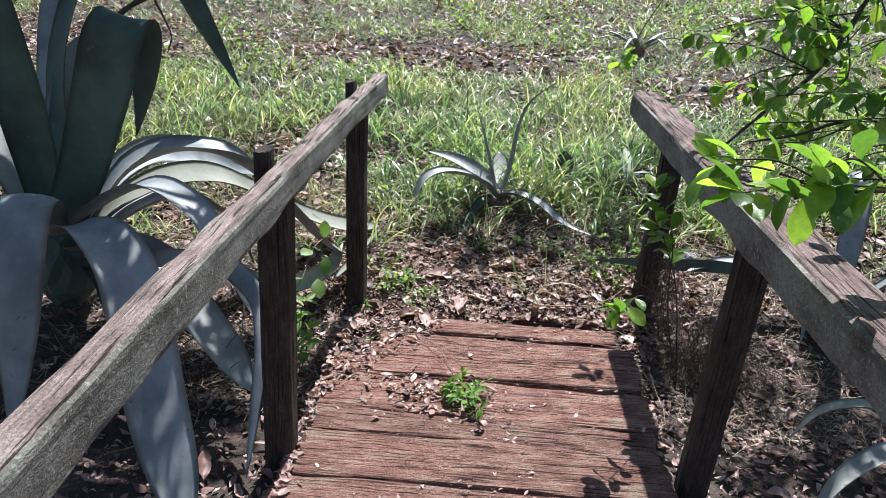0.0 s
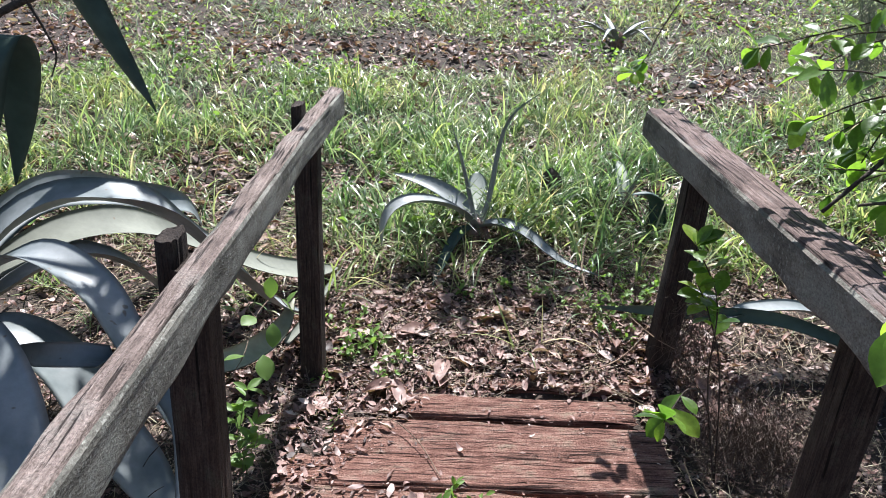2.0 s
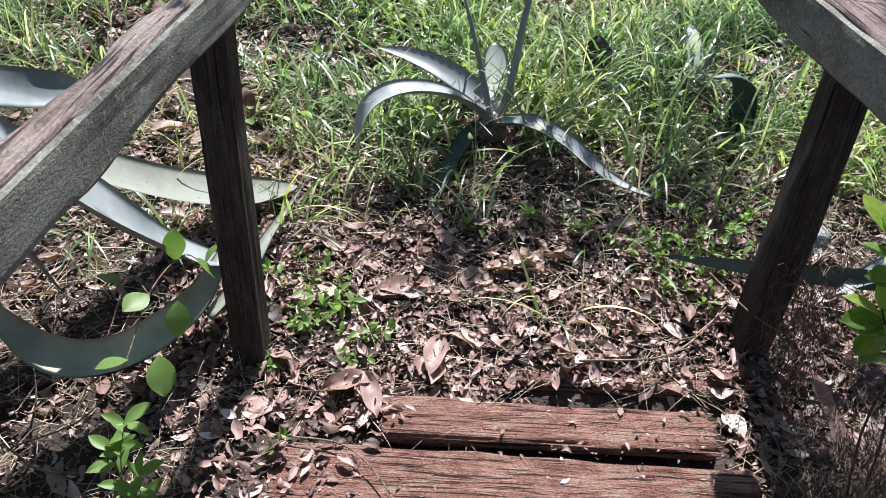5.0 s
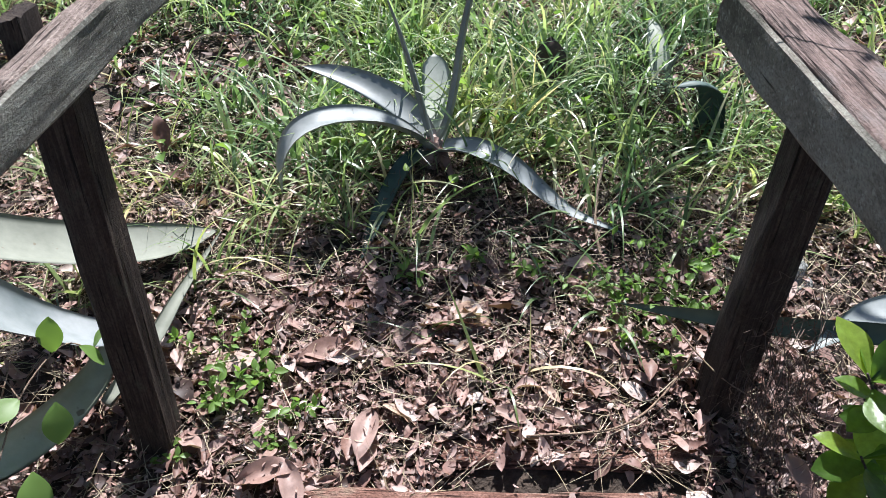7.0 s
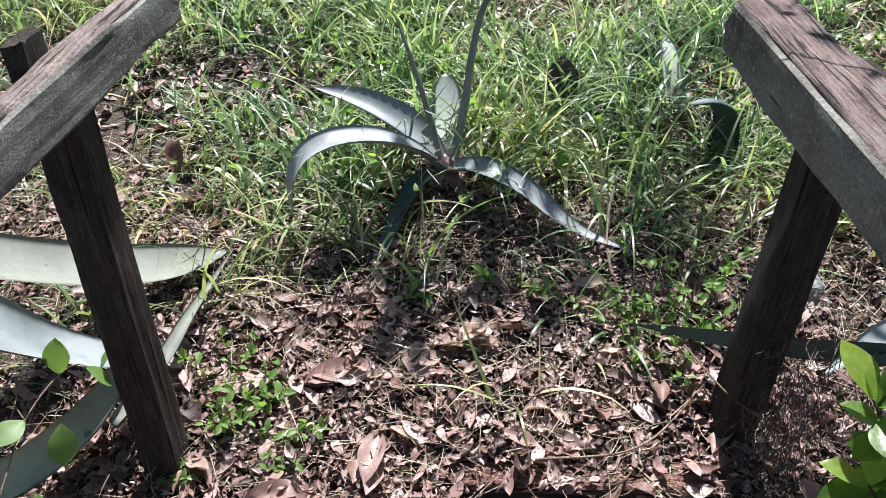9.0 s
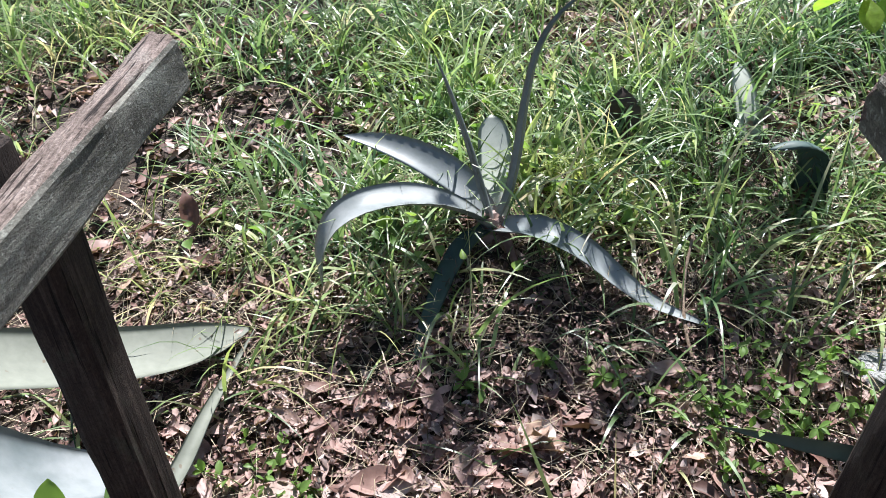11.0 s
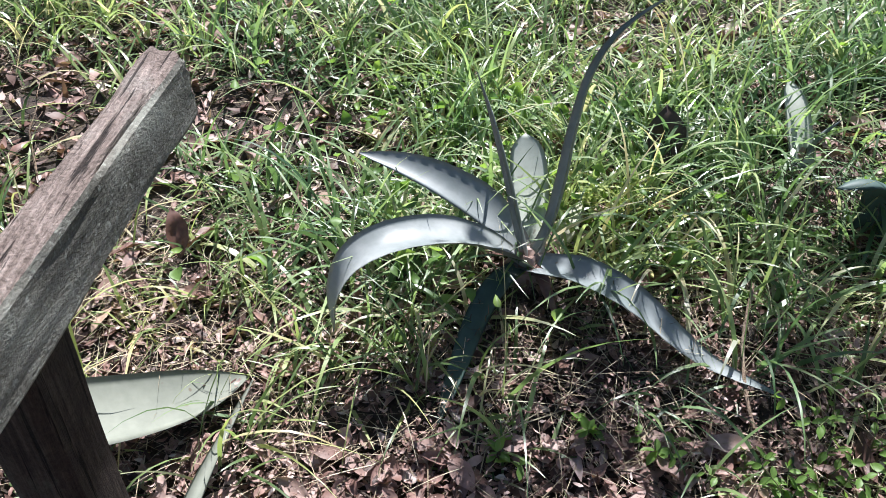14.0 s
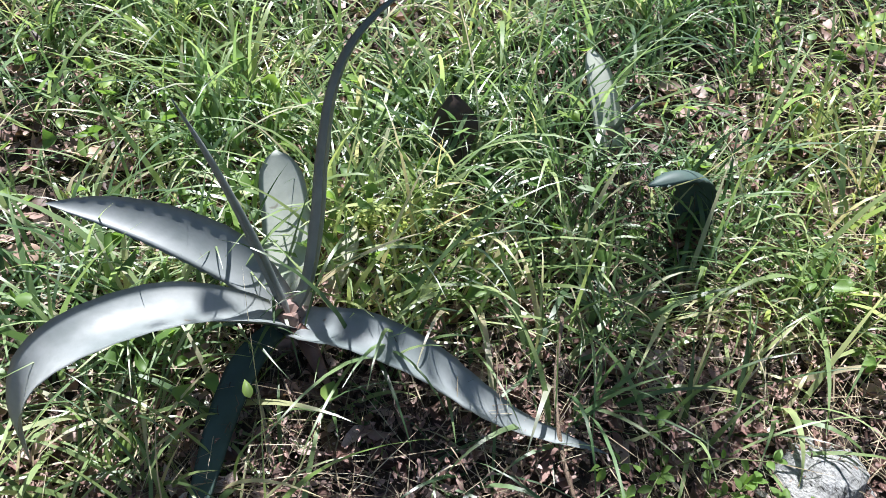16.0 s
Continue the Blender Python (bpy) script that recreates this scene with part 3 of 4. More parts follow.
SC = (0.36, 4.07, 0.185)
agave("agave", "small agave with six arching grey-green leaves in grass", (0.36, 4.08, 0.14), (0.05, 0.075), [
    dict(pts=[SC, (0.29, 4.03, 0.265), (0.19, 4.0, 0.315), (0.08, 3.95, 0.335), (0.0, 3.92, 0.305), (-0.038, 3.9, 0.235), (-0.042, 3.88, 0.15)], width=0.108, channel=0.35, tip=3.5, thick=0.008, teeth=0.0015),
    dict(pts=[SC, (0.29, 4.13, 0.265), (0.19, 4.17, 0.32), (0.09, 4.2, 0.35), (-0.01, 4.22, 0.365)], width=0.095, channel=0.3, tip=2.6, thick=0.008, side=(0.2, 0.8, 0.5), teeth=0.0015),
    dict(pts=[SC, (0.368, 4.16, 0.225), (0.372, 4.25, 0.28), (0.365, 4.34, 0.352)], width=0.088, channel=0.2, root_width=0.8, tip=14.0, thick=0.008, material=AGAVE_PALE, text="broad blunt pale leaf"),
    dict(pts=[SC, (0.40, 4.09, 0.26), (0.425, 4.12, 0.37), (0.44, 4.15, 0.47), (0.467, 4.18, 0.585), (0.52, 4.19, 0.675), (0.635, 4.2, 0.762)], width=0.034, channel=0.8, tip=2.2, thick=0.006, side=(0.4, -0.9, 0), text="slender upright leaf bent at its tip"),
    dict(pts=[SC, (0.34, 4.09, 0.26), (0.31, 4.1, 0.38), (0.27, 4.1, 0.52), (0.235, 4.1, 0.62)], width=0.028, channel=0.9, tip=1.8, thick=0.006, side=(0.5, -0.8, 0)),
    dict(pts=[SC, (0.40, 4.02, 0.215), (0.47, 3.98, 0.23), (0.57, 3.93, 0.20), (0.655, 3.88, 0.145), (0.73, 3.84, 0.11), (0.86, 3.78, 0.085)], width=0.095, channel=0.35, tip=2.6, thick=0.008, teeth=0.0015),
    dict(pts=[SC, (0.30, 4.0, 0.19), (0.25, 3.92, 0.155), (0.2, 3.8, 0.09), (0.17, 3.73, 0.04)], width=0.058, channel=0.35, tip=3.0, thick=0.008, material=AGAVE_SHADED),
    dict(pts=[(0.37, 4.04, 0.2), (0.385, 4.0, 0.2), (0.405, 3.96, 0.165), (0.42, 3.94, 0.14)], width=0.034, channel=0.5, tip=2.0, thick=0.004, material=LITTER_OB, text="dead brown leaf base"),
    dict(pts=[(0.42, 4.12, 0.15), (0.47, 4.2, 0.2), (0.5, 4.26, 0.22)], width=0.05, channel=0.3, tip=4.0, thick=0.006, material=AGAVE_DEAD),
])

agave("agave_pup", "young agave with one curled dark leaf in grass", (1.2, 4.27, 0.1), (0.03, 0.05), [
    # shade of the curled leaf's front face is in the skin colour
    dict(pts=[(1.205, 4.26, 0.10), (1.205, 4.26, 0.2), (1.185, 4.25, 0.27), (1.125, 4.22, 0.31), (1.05, 4.2, 0.305)], width=0.082, channel=0.35, tip=3.5, thick=0.007, side=(0.75, -0.65, 0.1), material=AGAVE_SHADED, teeth=0.004, root_width=1.15, text="curled leaf with pale marginal teeth"),
    dict(pts=[(1.19, 4.26, 0.10), (1.15, 4.2, 0.15), (1.13, 4.16, 0.17)], width=0.05, channel=0.3, tip=3.0, thick=0.004, material=LITTER_OB),
], "agave pups in the grass")
agave("agave_pup", "young agave with a pale upright leaf in grass", (1.11, 4.52, 0.17), (0.025, 0.05), [
    dict(pts=[(1.105, 4.47, 0.17), (1.1, 4.54, 0.245), (1.098, 4.61, 0.30), (1.095, 4.68, 0.335)], material=AGAVE_PALE, width=0.075, channel=0.3, tip=5.0, thick=0.007, side=(1, 0.2, 0), root_width=0.9),
    dict(pts=[(1.115, 4.53, 0.17), (1.14, 4.5, 0.27), (1.16, 4.47, 0.33)], width=0.03, channel=0.6, tip=2.0, thick=0.006, side=(0.6, 0.6, 0)),
], "agave pups in the grass")
fx, fy = 1.55, 7.0
agave("agave_pup", "pale spreading agave far up the bank", (fx, fy, gz(fx, fy) + 0.05), (0.05, 0.07), [
    dict(pts=[(fx, fy, gz(fx, fy) + 0.05), (fx + 0.2 * math.cos(a), fy + 0.2 * math.sin(a), gz(fx, fy) + 0.16), (fx + 0.38 * math.cos(a), fy + 0.38 * math.sin(a), gz(fx, fy) + 0.15 + 0.07 * math.sin(a))], width=0.06, channel=0.3, tip=2.0)
    for a in (-0.1, 0.7, 1.7, 2.6, 3.3, 4.2, 5.2)], "agave pups in the grass")
agave("agave", "agave beyond the handrail with leaves lying in litter", (1.75, 3.25, 0.0), (0.1, 0.14), [
    # shade on the face towards the path put into the skin colour
    dict(pts=[(1.7, 3.25, 0.05), (1.4, 3.3, 0.14), (1.12, 3.36, 0.13), (0.95, 3.43, 0.105), (0.79, 3.51, 0.075)], width=0.055, channel=0.2, tip=3.0, thick=0.008, side=(0.05, 0.25, 1), material=AGAVE_SHADED, text="narrow green leaf reaching past the post"),
    dict(pts=[(1.72, 3.35, 0.05), (1.55, 3.42, 0.13), (1.36, 3.4, 0.14), (1.24, 3.34, 0.14), (1.14, 3.29, 0.12)], width=0.10, channel=0.3, tip=2.5, thick=0.01),
    dict(pts=[(1.75, 3.2, 0.05), (1.6, 3.0, 0.3), (1.5, 2.85, 0.33), (1.42, 2.7, 0.1)], width=0.1, channel=0.3),
    dict(pts=[(1.8, 3.3, 0.05), (1.9, 3.5, 0.4), (1.95, 3.7, 0.5), (2.0, 3.9, 0.35)], width=0.12, channel=0.3),
    dict(pts=[(1.8, 3.2, 0.05), (2.1, 3.1, 0.35), (2.3, 3.0, 0.35), (2.5, 2.9, 0.1)], width=0.12, channel=0.3),
])
agave("agave", "low agave with bent grey leaves beside the boards", (1.8, 2.35, -0.12), (0.08, 0.12), [
    dict(pts=[(1.78, 2.4, -0.1), (1.6, 2.42, 0.02), (1.47, 2.41, 0.035), (1.38, 2.4, 0.0), (1.31, 2.39, -0.09)], width=0.055, channel=0.4, tip=3.5, thick=0.008),
    dict(pts=[(1.75, 2.3, -0.1), (1.5, 2.1, 0.08), (1.36, 2.03, 0.07), (1.28, 2.0, 0.01), (1.22, 1.98, -0.12)], width=0.07, channel=0.4, tip=3.5, thick=0.008),
    dict(pts=[(1.8, 2.35, -0.1), (1.9, 2.2, 0.25), (2.0, 2.05, 0.3), (2.1, 1.9, 0.0)], width=0.09, channel=0.3),
])


# ---- leafy plants ----
LEAF_SHRUB = [flat_leaf("shrub_leaf", 0.075, 0.040, SHRUB, 0.25, 0.35, 0.6, 0.03, k * 5.0) for k in range(4)]
LEAF_WEED = [flat_leaf("weed_leaf", 0.04, 0.020, WEED, 0.25, 0.4, 0.45, 0.04, k * 3.0) for k in range(3)]


def leafy_stem(root, pts, r0, r1, count, shapes, size, start=0.15, stem_mat=STEM, whorl=0.0, spread=1.0):
    """One stem as a part of root, with count leaves along it; whorl: the share of leaves at its end."""
    part("stem", tube("stem", pts, r0, r1, stem_mat, 14, 6), root)
    line = spline(pts, 40)
    for k in range(count):
        u = 1.0 if random.random() < whorl else start + (1 - start) * (k + random.random()) / count
        i = min(39, int(u * 39))
        t = (line[i + 1] - line[i]).normalized()
        an = k * 2.4 + random.uniform(-0.4, 0.4)
        a = t.orthogonal().normalized()
        way = (Matrix.Rotation(an, 3, t) @ a) * spread + t * random.uniform(0.3, 0.9) + Vector((0, 0, random.uniform(-0.25, 0.35)))
        part("leaf", random.choice(shapes), root, m=leaf_pose(line[i], way, random.uniform(-35, 35), size * random.uniform(0.7, 1.2)))


def build_shrub():
    root = tagged(new("shrub"), "green shrub with rounded leaves overhanging the handrail", "shrub")
    base = (1.75, 2.2, gz(1.75, 2.2) - 0.03)
    part("trunk", tube("trunk", [base, (1.7, 2.25, 0.5), (1.6, 2.4, 1.05), (1.45, 2.5, 1.45)], 0.03, 0.012, BARK, 30, 9, 0.3), root)
    part("branch", tube("branch", [(1.52, 2.45, 1.3), (1.3, 2.42, 1.3), (1.2, 2.33, 1.2), (1.11, 2.26, 1.10), (0.98, 2.21, 1.0), (0.885, 2.2, 0.905)], 0.008, 0.004, BARK, 24, 7, 0.3, 1.0), root)
    part("branch", tube("branch", [(1.68, 2.3, 0.75), (1.45, 2.2, 0.95), (1.2, 2.15, 1.0), (1.05, 2.15, 0.955), (0.95, 2.2, 0.92)], 0.006, 0.003, BARK, 24, 7, 0.3, 2.0), root)
    part("branch", tube("branch", [(1.7, 2.2, 0.5), (1.6, 1.8, 0.9), (1.3, 1.55, 0.99), (1.0, 1.46, 1.005), (0.8, 1.42, 1.0)], 0.007, 0.003, BARK, 24, 7, 0.3, 3.0), root)
    tw = lambda pts, c, s, w=0.25, st=0.2: leafy_stem(root, pts, 0.0028, 0.0014, c, LEAF_SHRUB, s, st, BARK, w)
    tw([(1.3, 2.42, 1.3), (1.15, 2.5, 1.25), (1.0, 2.55, 1.2), (0.86, 2.6, 1.15)], 14, 0.9)
    tw([(1.25, 2.38, 1.25), (1.1, 2.42, 1.22), (0.98, 2.45, 1.2), (0.9, 2.4, 1.13)], 13, 0.9)
    tw([(1.2, 2.33, 1.2), (1.14, 2.4, 1.12), (1.08, 2.4, 1.02), (1.05, 2.4, 0.95)], 10, 0.9)
    tw([(1.11, 2.26, 1.1), (1.05, 2.35, 1.07), (0.98, 2.38, 1.02)], 8, 0.8)
    tw([(1.3, 2.42, 1.3), (1.32, 2.3, 1.15), (1.28, 2.2, 1.0)], 14, 0.9)
    tw([(1.45, 2.5, 1.45), (1.3, 2.3, 1.38), (1.1, 2.2, 1.3), (1.0, 2.2, 1.25)], 16, 1.0)
    tw([(1.45, 2.5, 1.45), (1.4, 2.2, 1.4), (1.3, 2.0, 1.28), (1.2, 1.9, 1.15)], 16, 1.0)
    tw([(1.45, 2.2, 0.95), (1.35, 2.15, 1.05), (1.25, 2.1, 1.1), (1.15, 2.05, 1.08)], 13, 0.9)
    tw([(1.45, 2.2, 0.95), (1.3, 2.3, 0.9), (1.2, 2.35, 0.82)], 9, 0.9)
    tw([(1.55, 2.2, 0.85), (1.4, 2.5, 0.9), (1.3, 2.7, 0.85), (1.2, 2.8, 0.75)], 12, 0.9)
    tw([(1.55, 2.45, 1.2), (1.45, 2.7, 1.15), (1.35, 2.85, 1.0), (1.3, 2.9, 0.85)], 13, 1.0)
    for k in range(40):
        s = random.choice([(1.5, 2.45, 1.3), (1.45, 2.5, 1.45), (1.3, 2.42, 1.3), (1.2, 2.33, 1.2), (1.2, 2.15, 1.0), (1.45, 2.2, 0.95), (1.45, 2.5, 1.45), (1.11, 2.26, 1.1)])
        e = (s[0] + random.uniform(-0.32, 0.1), s[1] + random.uniform(-0.2, 0.35), s[2] + random.uniform(-0.22, 0.16))
        tw([s, tuple((a + b) / 2 + random.uniform(-0.03, 0.05) for a, b in zip(s, e)), e], 9, random.uniform(0.75, 1.05))
    for k in range(4):
        e = (random.uniform(0.66, 0.95), 1.42 + random.uniform(-0.08, 0.12), 1.01 + random.uniform(-0.03, 0.05))
        tw([(e[0] + 0.16, 1.45, 1.0), (e[0] + 0.07, (e[1] + 1.45) / 2, e[2] + 0.01), e], 7, 1.1, 0.5, 0.4)
    tw([(1.3, 1.55, 0.99), (1.15, 1.6, 1.05), (1.02, 1.65, 1.03), (0.93, 1.66, 0.98)], 12, 1.0)
    tw([(1.3, 1.55, 0.99), (1.15, 1.45, 0.98), (1.02, 1.35, 0.95)], 10, 1.0)
    tw([(1.0, 1.46, 1.005), (0.88, 1.45, 1.01), (0.76, 1.42, 1.01), (0.68, 1.40, 1.0)], 10, 1.05, 0.45, 0.3)
    tw([(1.05, 1.48, 1.005), (0.95, 1.42, 1.03), (0.84, 1.4, 1.035)], 9, 1.1, 0.4, 0.3)
    tw([(1.2, 1.5, 1.0), (1.05, 1.3, 1.0), (0.92, 1.2, 0.98)], 9, 1.05, 0.4, 0.3)


build_shrub()


def build_shade_tree(foot, limbs, crowns, seed):
    """A tree out of view beside the path, added so that its boughs shade the ground."""
    rng = np.random.default_rng(seed)
    root = tagged(new("tree"), "unseen leafy tree added to shade the ground beside the boardwalk", "tree", "trees beside the path")
    x, y = foot
    part("trunk", tube("trunk", [(x, y, gz(x, y) - 0.1), (x - 0.05, y, 0.9), (x + 0.03, y + 0.05, 1.9), (x, y, 3.0)], 0.09, 0.05, BARK, 30, 12, 0.25, seed), root)
    for end in limbs:
        part("limb", tube("limb", [(x, y, 1.9), ((x + end[0]) / 2, (y + end[1]) / 2, 0.3 + (1.9 + end[2]) / 2), end], 0.04, 0.012, BARK, 20, 8, 0.25, seed), root)
    V, Q, off = [], [], 0
    for (cx, cy, cz, rx, ry, rz, n) in crowns:
        clumps = rng.normal(0, 0.5, (max(4, n // 26), 3)) * (rx, ry, rz) + (cx, cy, cz)
        at = clumps[rng.integers(0, len(clumps), n)] + rng.normal(0, 0.07, (n, 3))
        v, q = curled_leaves(at[:, :2], rng.uniform(0.05, 0.085, n), rng, lift=0.0, tilt=0.7, aspect=0.55, zs=at[:, 2])
        V.append(v)
        Q.append(q + off)
        off += len(v)
    part("crown", bulk_mesh("crown", np.concatenate(V), np.concatenate(Q), CROWN), root)


def build_shoot():
    root = tagged(new("sapling"), "leafy sapling with glossy leaves beside the boards", "sapling")
    b = (1.04, 2.78, gz(1.04, 2.78) - 0.02)
    leafy_stem(root, [b, (0.95, 2.74, 0.2), (0.92, 2.7, 0.48), (0.83, 2.69, 0.655)], 0.003, 0.0015, 22, LEAF_SHRUB, 0.95, 0.55, BARK, 0.35)
    leafy_stem(root, [b, (0.97, 2.72, 0.25), (0.9, 2.7, 0.45), (0.85, 2.67, 0.54)], 0.0028, 0.0015, 12, LEAF_SHRUB, 0.95, 0.6, BARK, 0.4)
    leafy_stem(root, [(0.96, 2.73, 0.12), (0.88, 2.6, 0.26), (0.78, 2.45, 0.36), (0.695, 2.33, 0.345)], 0.003, 0.0015, 11, LEAF_SHRUB, 1.0, 0.75, BARK, 0.6)


build_shoot()


def weed(name, label, at, stems, height, leaves, size, shapes=LEAF_WEED, group="small weeds in the litter", lean=0.5):
    root = tagged(new(name), label, "weed", group)
    for k in range(stems):
        an = 2 * math.pi * (k + random.random()) / stems
        r = lean * height * random.uniform(0.3, 1.2)
        x, y = at[0] + random.uniform(-0.02, 0.02), at[1] + random.uniform(-0.02, 0.02)
        z = at[2]
        h = height * random.uniform(0.6, 1.1)
        leafy_stem(root, [(x, y, z - 0.01), (x + 0.4 * r * math.cos(an), y + 0.4 * r * math.sin(an), z + 0.6 * h), (x + r * math.cos(an), y + r * math.sin(an), z + h)], 0.0018, 0.0008, leaves, shapes, size, 0.2, STEM, 0.3)
    return root


weed("weed", "bright green weed growing between planks", (0.235, 2.475, -0.075), 9, 0.06, 7, 0.95, lean=1.3)
weed("weed", "bright green weed growing between planks", (0.27, 2.40, -0.075), 5, 0.09, 6, 0.85, lean=0.8)
LEAF_SEED = [flat_leaf("seedling_leaf", 0.07, 0.03, WEED, 0.3, 0.3, 0.42, 0.02, k * 2.0) for k in range(2)]
weed("seedling", "young bright green seedling in dark litter", (-0.39, 2.80, gz(-0.39, 2.8)), 3, 0.24, 8, 0.85, LEAF_SEED, "seedlings by the boards", 0.25)
weed("seedling", "young bright green seedling in dark litter", (-0.37, 2.72, gz(-0.37, 2.72)), 3, 0.12, 6, 0.8, LEAF_SEED, "seedlings by the boards", 0.5)
for wx, wy, st, h, lv in ((-0.12, 3.33, 7, 0.09, 7), (-0.03, 3.4, 5, 0.07, 6), (-0.15, 3.45, 6, 0.11, 7), (0.05, 3.3, 6, 0.07, 6), (-0.2, 3.2, 4, 0.06, 5), (0.0, 3.22, 4, 0.05, 5), (-0.13, 2.98, 4, 0.05, 5),
                          (0.82, 3.55, 6, 0.1, 7), (0.9, 3.62, 7, 0.12, 7), (0.98, 3.55, 6, 0.12, 7), (0.86, 3.45, 5, 0.07, 6), (0.95, 3.75, 5, 0.16, 7), (1.02, 3.68, 5, 0.13, 6), (0.75, 3.62, 5, 0.07, 6), (0.3, 3.66, 4, 0.05, 5), (0.45, 3.7, 4, 0.05, 5), (0.6, 3.68, 4, 0.06, 5), (1.1, 3.6, 5, 0.1, 6), (1.45, 3.95, 5, 0.14, 6)):
    weed("weed", "low green broad-leaved weed in leaf litter", (wx, wy, gz(wx, wy)), st, h, lv, random.uniform(0.6, 0.9), lean=0.9)


def build_vine():
    root = tagged(new("vine"), "thin pale vine with round green leaves", "vine", "")
    shapes = [flat_leaf("vine_leaf", 0.075, 0.05, WEED, 0.15, 0.3, 0.48, 0.03, k * 4.0) for k in range(2)]
    part("stem", tube("stem", [(-0.62, 2.85, 0.0), (-0.5, 2.9, 0.03), (-0.42, 2.96, 0.12), (-0.4, 3.1, 0.2), (-0.36, 3.22, 0.22), (-0.33, 3.27, 0.16)], 0.0022, 0.0015, PALE_TWIG, 40, 5), root)
    part("stem", tube("stem", [(-0.4, 3.1, 0.2), (-0.45, 3.14, 0.22), (-0.5, 3.12, 0.17), (-0.6, 3.2, 0.1)], 0.0015, 0.001, PALE_TWIG, 24, 5), root)
    for at, way, s in (((-0.40, 3.1, 0.2), (-0.2, -0.5, 0.1), 1.0), ((-0.37, 3.2, 0.22), (0.0, 0.2, 0.9), 1.0), ((-0.35, 3.12, 0.17), (0.1, -0.5, -0.6), 1.1), ((-0.34, 3.24, 0.2), (0.5, 0.1, -0.6), 0.9), ((-0.41, 2.97, 0.13), (-0.6, -0.3, 0.1), 0.9), ((-0.36, 3.0, 0.12), (0.2, -0.6, -0.4), 1.2), ((-0.47, 3.13, 0.2), (-0.6, 0.3, 0.2), 0.8), ((-0.33, 3.27, 0.17), (0.3, 0.3, 0.5), 0.7)):
        part("leaf", random.choice(shapes), root, m=leaf_pose(at, way, random.uniform(-25, 25), s))


build_vine()


# ---- twigs, stone, moss ----
def stick(label, pts, r0, r1, material, name="twig"):
    tagged(new(name, tube(name, pts, r0, r1, material, 26, 7, 0.35, pts[0][0])), label, "twig", "fallen twigs")


stick("bent dry stalk standing in the litter", [(0.835, 4.0, 0.19), (0.80, 3.9, 0.13), (0.785, 3.8, 0.09), (0.79, 3.72, 0.055), (0.81, 3.66, 0.02)], 0.0035, 0.0045, PALE_TWIG, "stalk")
stick("dark dead branch caught among agave leaves", [(-1.2, 3.05, 0.95), (-1.07, 3.02, 1.09), (-0.95, 3.0, 1.16), (-0.82, 3.02, 1.2)], 0.012, 0.008, BARK, "dead_branch")
stick("thin crooked twig hanging from a branch", [(-0.93, 3.0, 1.16), (-0.9, 3.0, 1.1), (-0.875, 3.0, 1.03), (-0.89, 2.99, 0.97)], 0.005, 0.002, BARK)
stick("long pale twig lying by the post", [(0.55, 3.2, -0.03), (0.75, 3.22, -0.025), (0.88, 3.32, -0.01), (0.98, 3.45, 0.03)], 0.003, 0.002, PALE_TWIG)
stick("thin pale twig leaning on the post", [(0.88, 3.48, 0.08), (0.98, 3.26, 0.06), (1.15, 3.2, 0.02), (1.3, 3.2, -0.02)], 0.002, 0.0015, PALE_TWIG)
stick("dry grass stem across the planks", [(-0.1, 2.95, -0.05), (0.03, 2.92, -0.045), (0.13, 2.8, -0.045), (0.2, 2.64, -0.055)], 0.002, 0.0015, PALE_TWIG)
for k in range(26):
    x, y = random.uniform(-0.2, 1.2), random.uniform(3.2, 3.75)
    a, l = random.uniform(0, 6.28), random.uniform(0.06, 0.22)
    p = [(x + l * q * math.cos(a + 0.5 * q) - l / 2 * math.cos(a), y + l * q * math.sin(a + 0.5 * q) - l / 2 * math.sin(a)) for q in (0, 0.33, 0.66, 1)]
    stick("small brown twig lying on leaf litter", [(u, v, gz(u, v) + 0.022 + 0.008 * random.random()) for u, v in p], random.uniform(0.002, 0.004), 0.0015, random.choice([BARK, PALE_TWIG]))
def thorny_twig(x, y, a, l):
    """A crooked dead twig with side thorns, standing out of the litter under the agave."""
    root = tagged(new("dead_twig"), "thin dead thorny twig tangled under agave leaves", "twig", "fallen twigs")
    z = gz(x, y) + 0.008
    pts = [(x, y, z)]
    for k in range(1, 6):
        a += random.uniform(-0.7, 0.7)
        pts.append((pts[-1][0] + 0.2 * l * math.cos(a), pts[-1][1] + 0.2 * l * math.sin(a), pts[-1][2] + l * random.uniform(0.02, 0.2)))
    wood = random.choice([BARK, PALE_TWIG])
    part("stem", tube("stem", pts, 0.0035, 0.0012, wood, 20, 6, 0.3, x), root)
    for k in range(1, 6):
        p = pts[k]
        b = random.uniform(0, 6.28)
        e = random.uniform(0.02, 0.06)
        part("side_twig", tube("side_twig", [p, (p[0] + 0.5 * e * math.cos(b), p[1] + 0.5 * e * math.sin(b), p[2] + 0.5 * e), (p[0] + e * math.cos(b + 0.4), p[1] + e * math.sin(b + 0.4), p[2] + 0.7 * e)], 0.0016, 0.0007, wood, 6, 5), root)


for k in range(40):
    x, y = random.uniform(-1.05, -0.5), random.uniform(2.2, 3.15)
    thorny_twig(x, y, random.uniform(0, 6.28), random.uniform(0.12, 0.32))
for k in range(16):
    x, y = random.uniform(-1.7, -0.7), random.uniform(4.2, 5.4)
    thorny_twig(x, y, random.uniform(0, 6.28), random.uniform(0.15, 0.35))


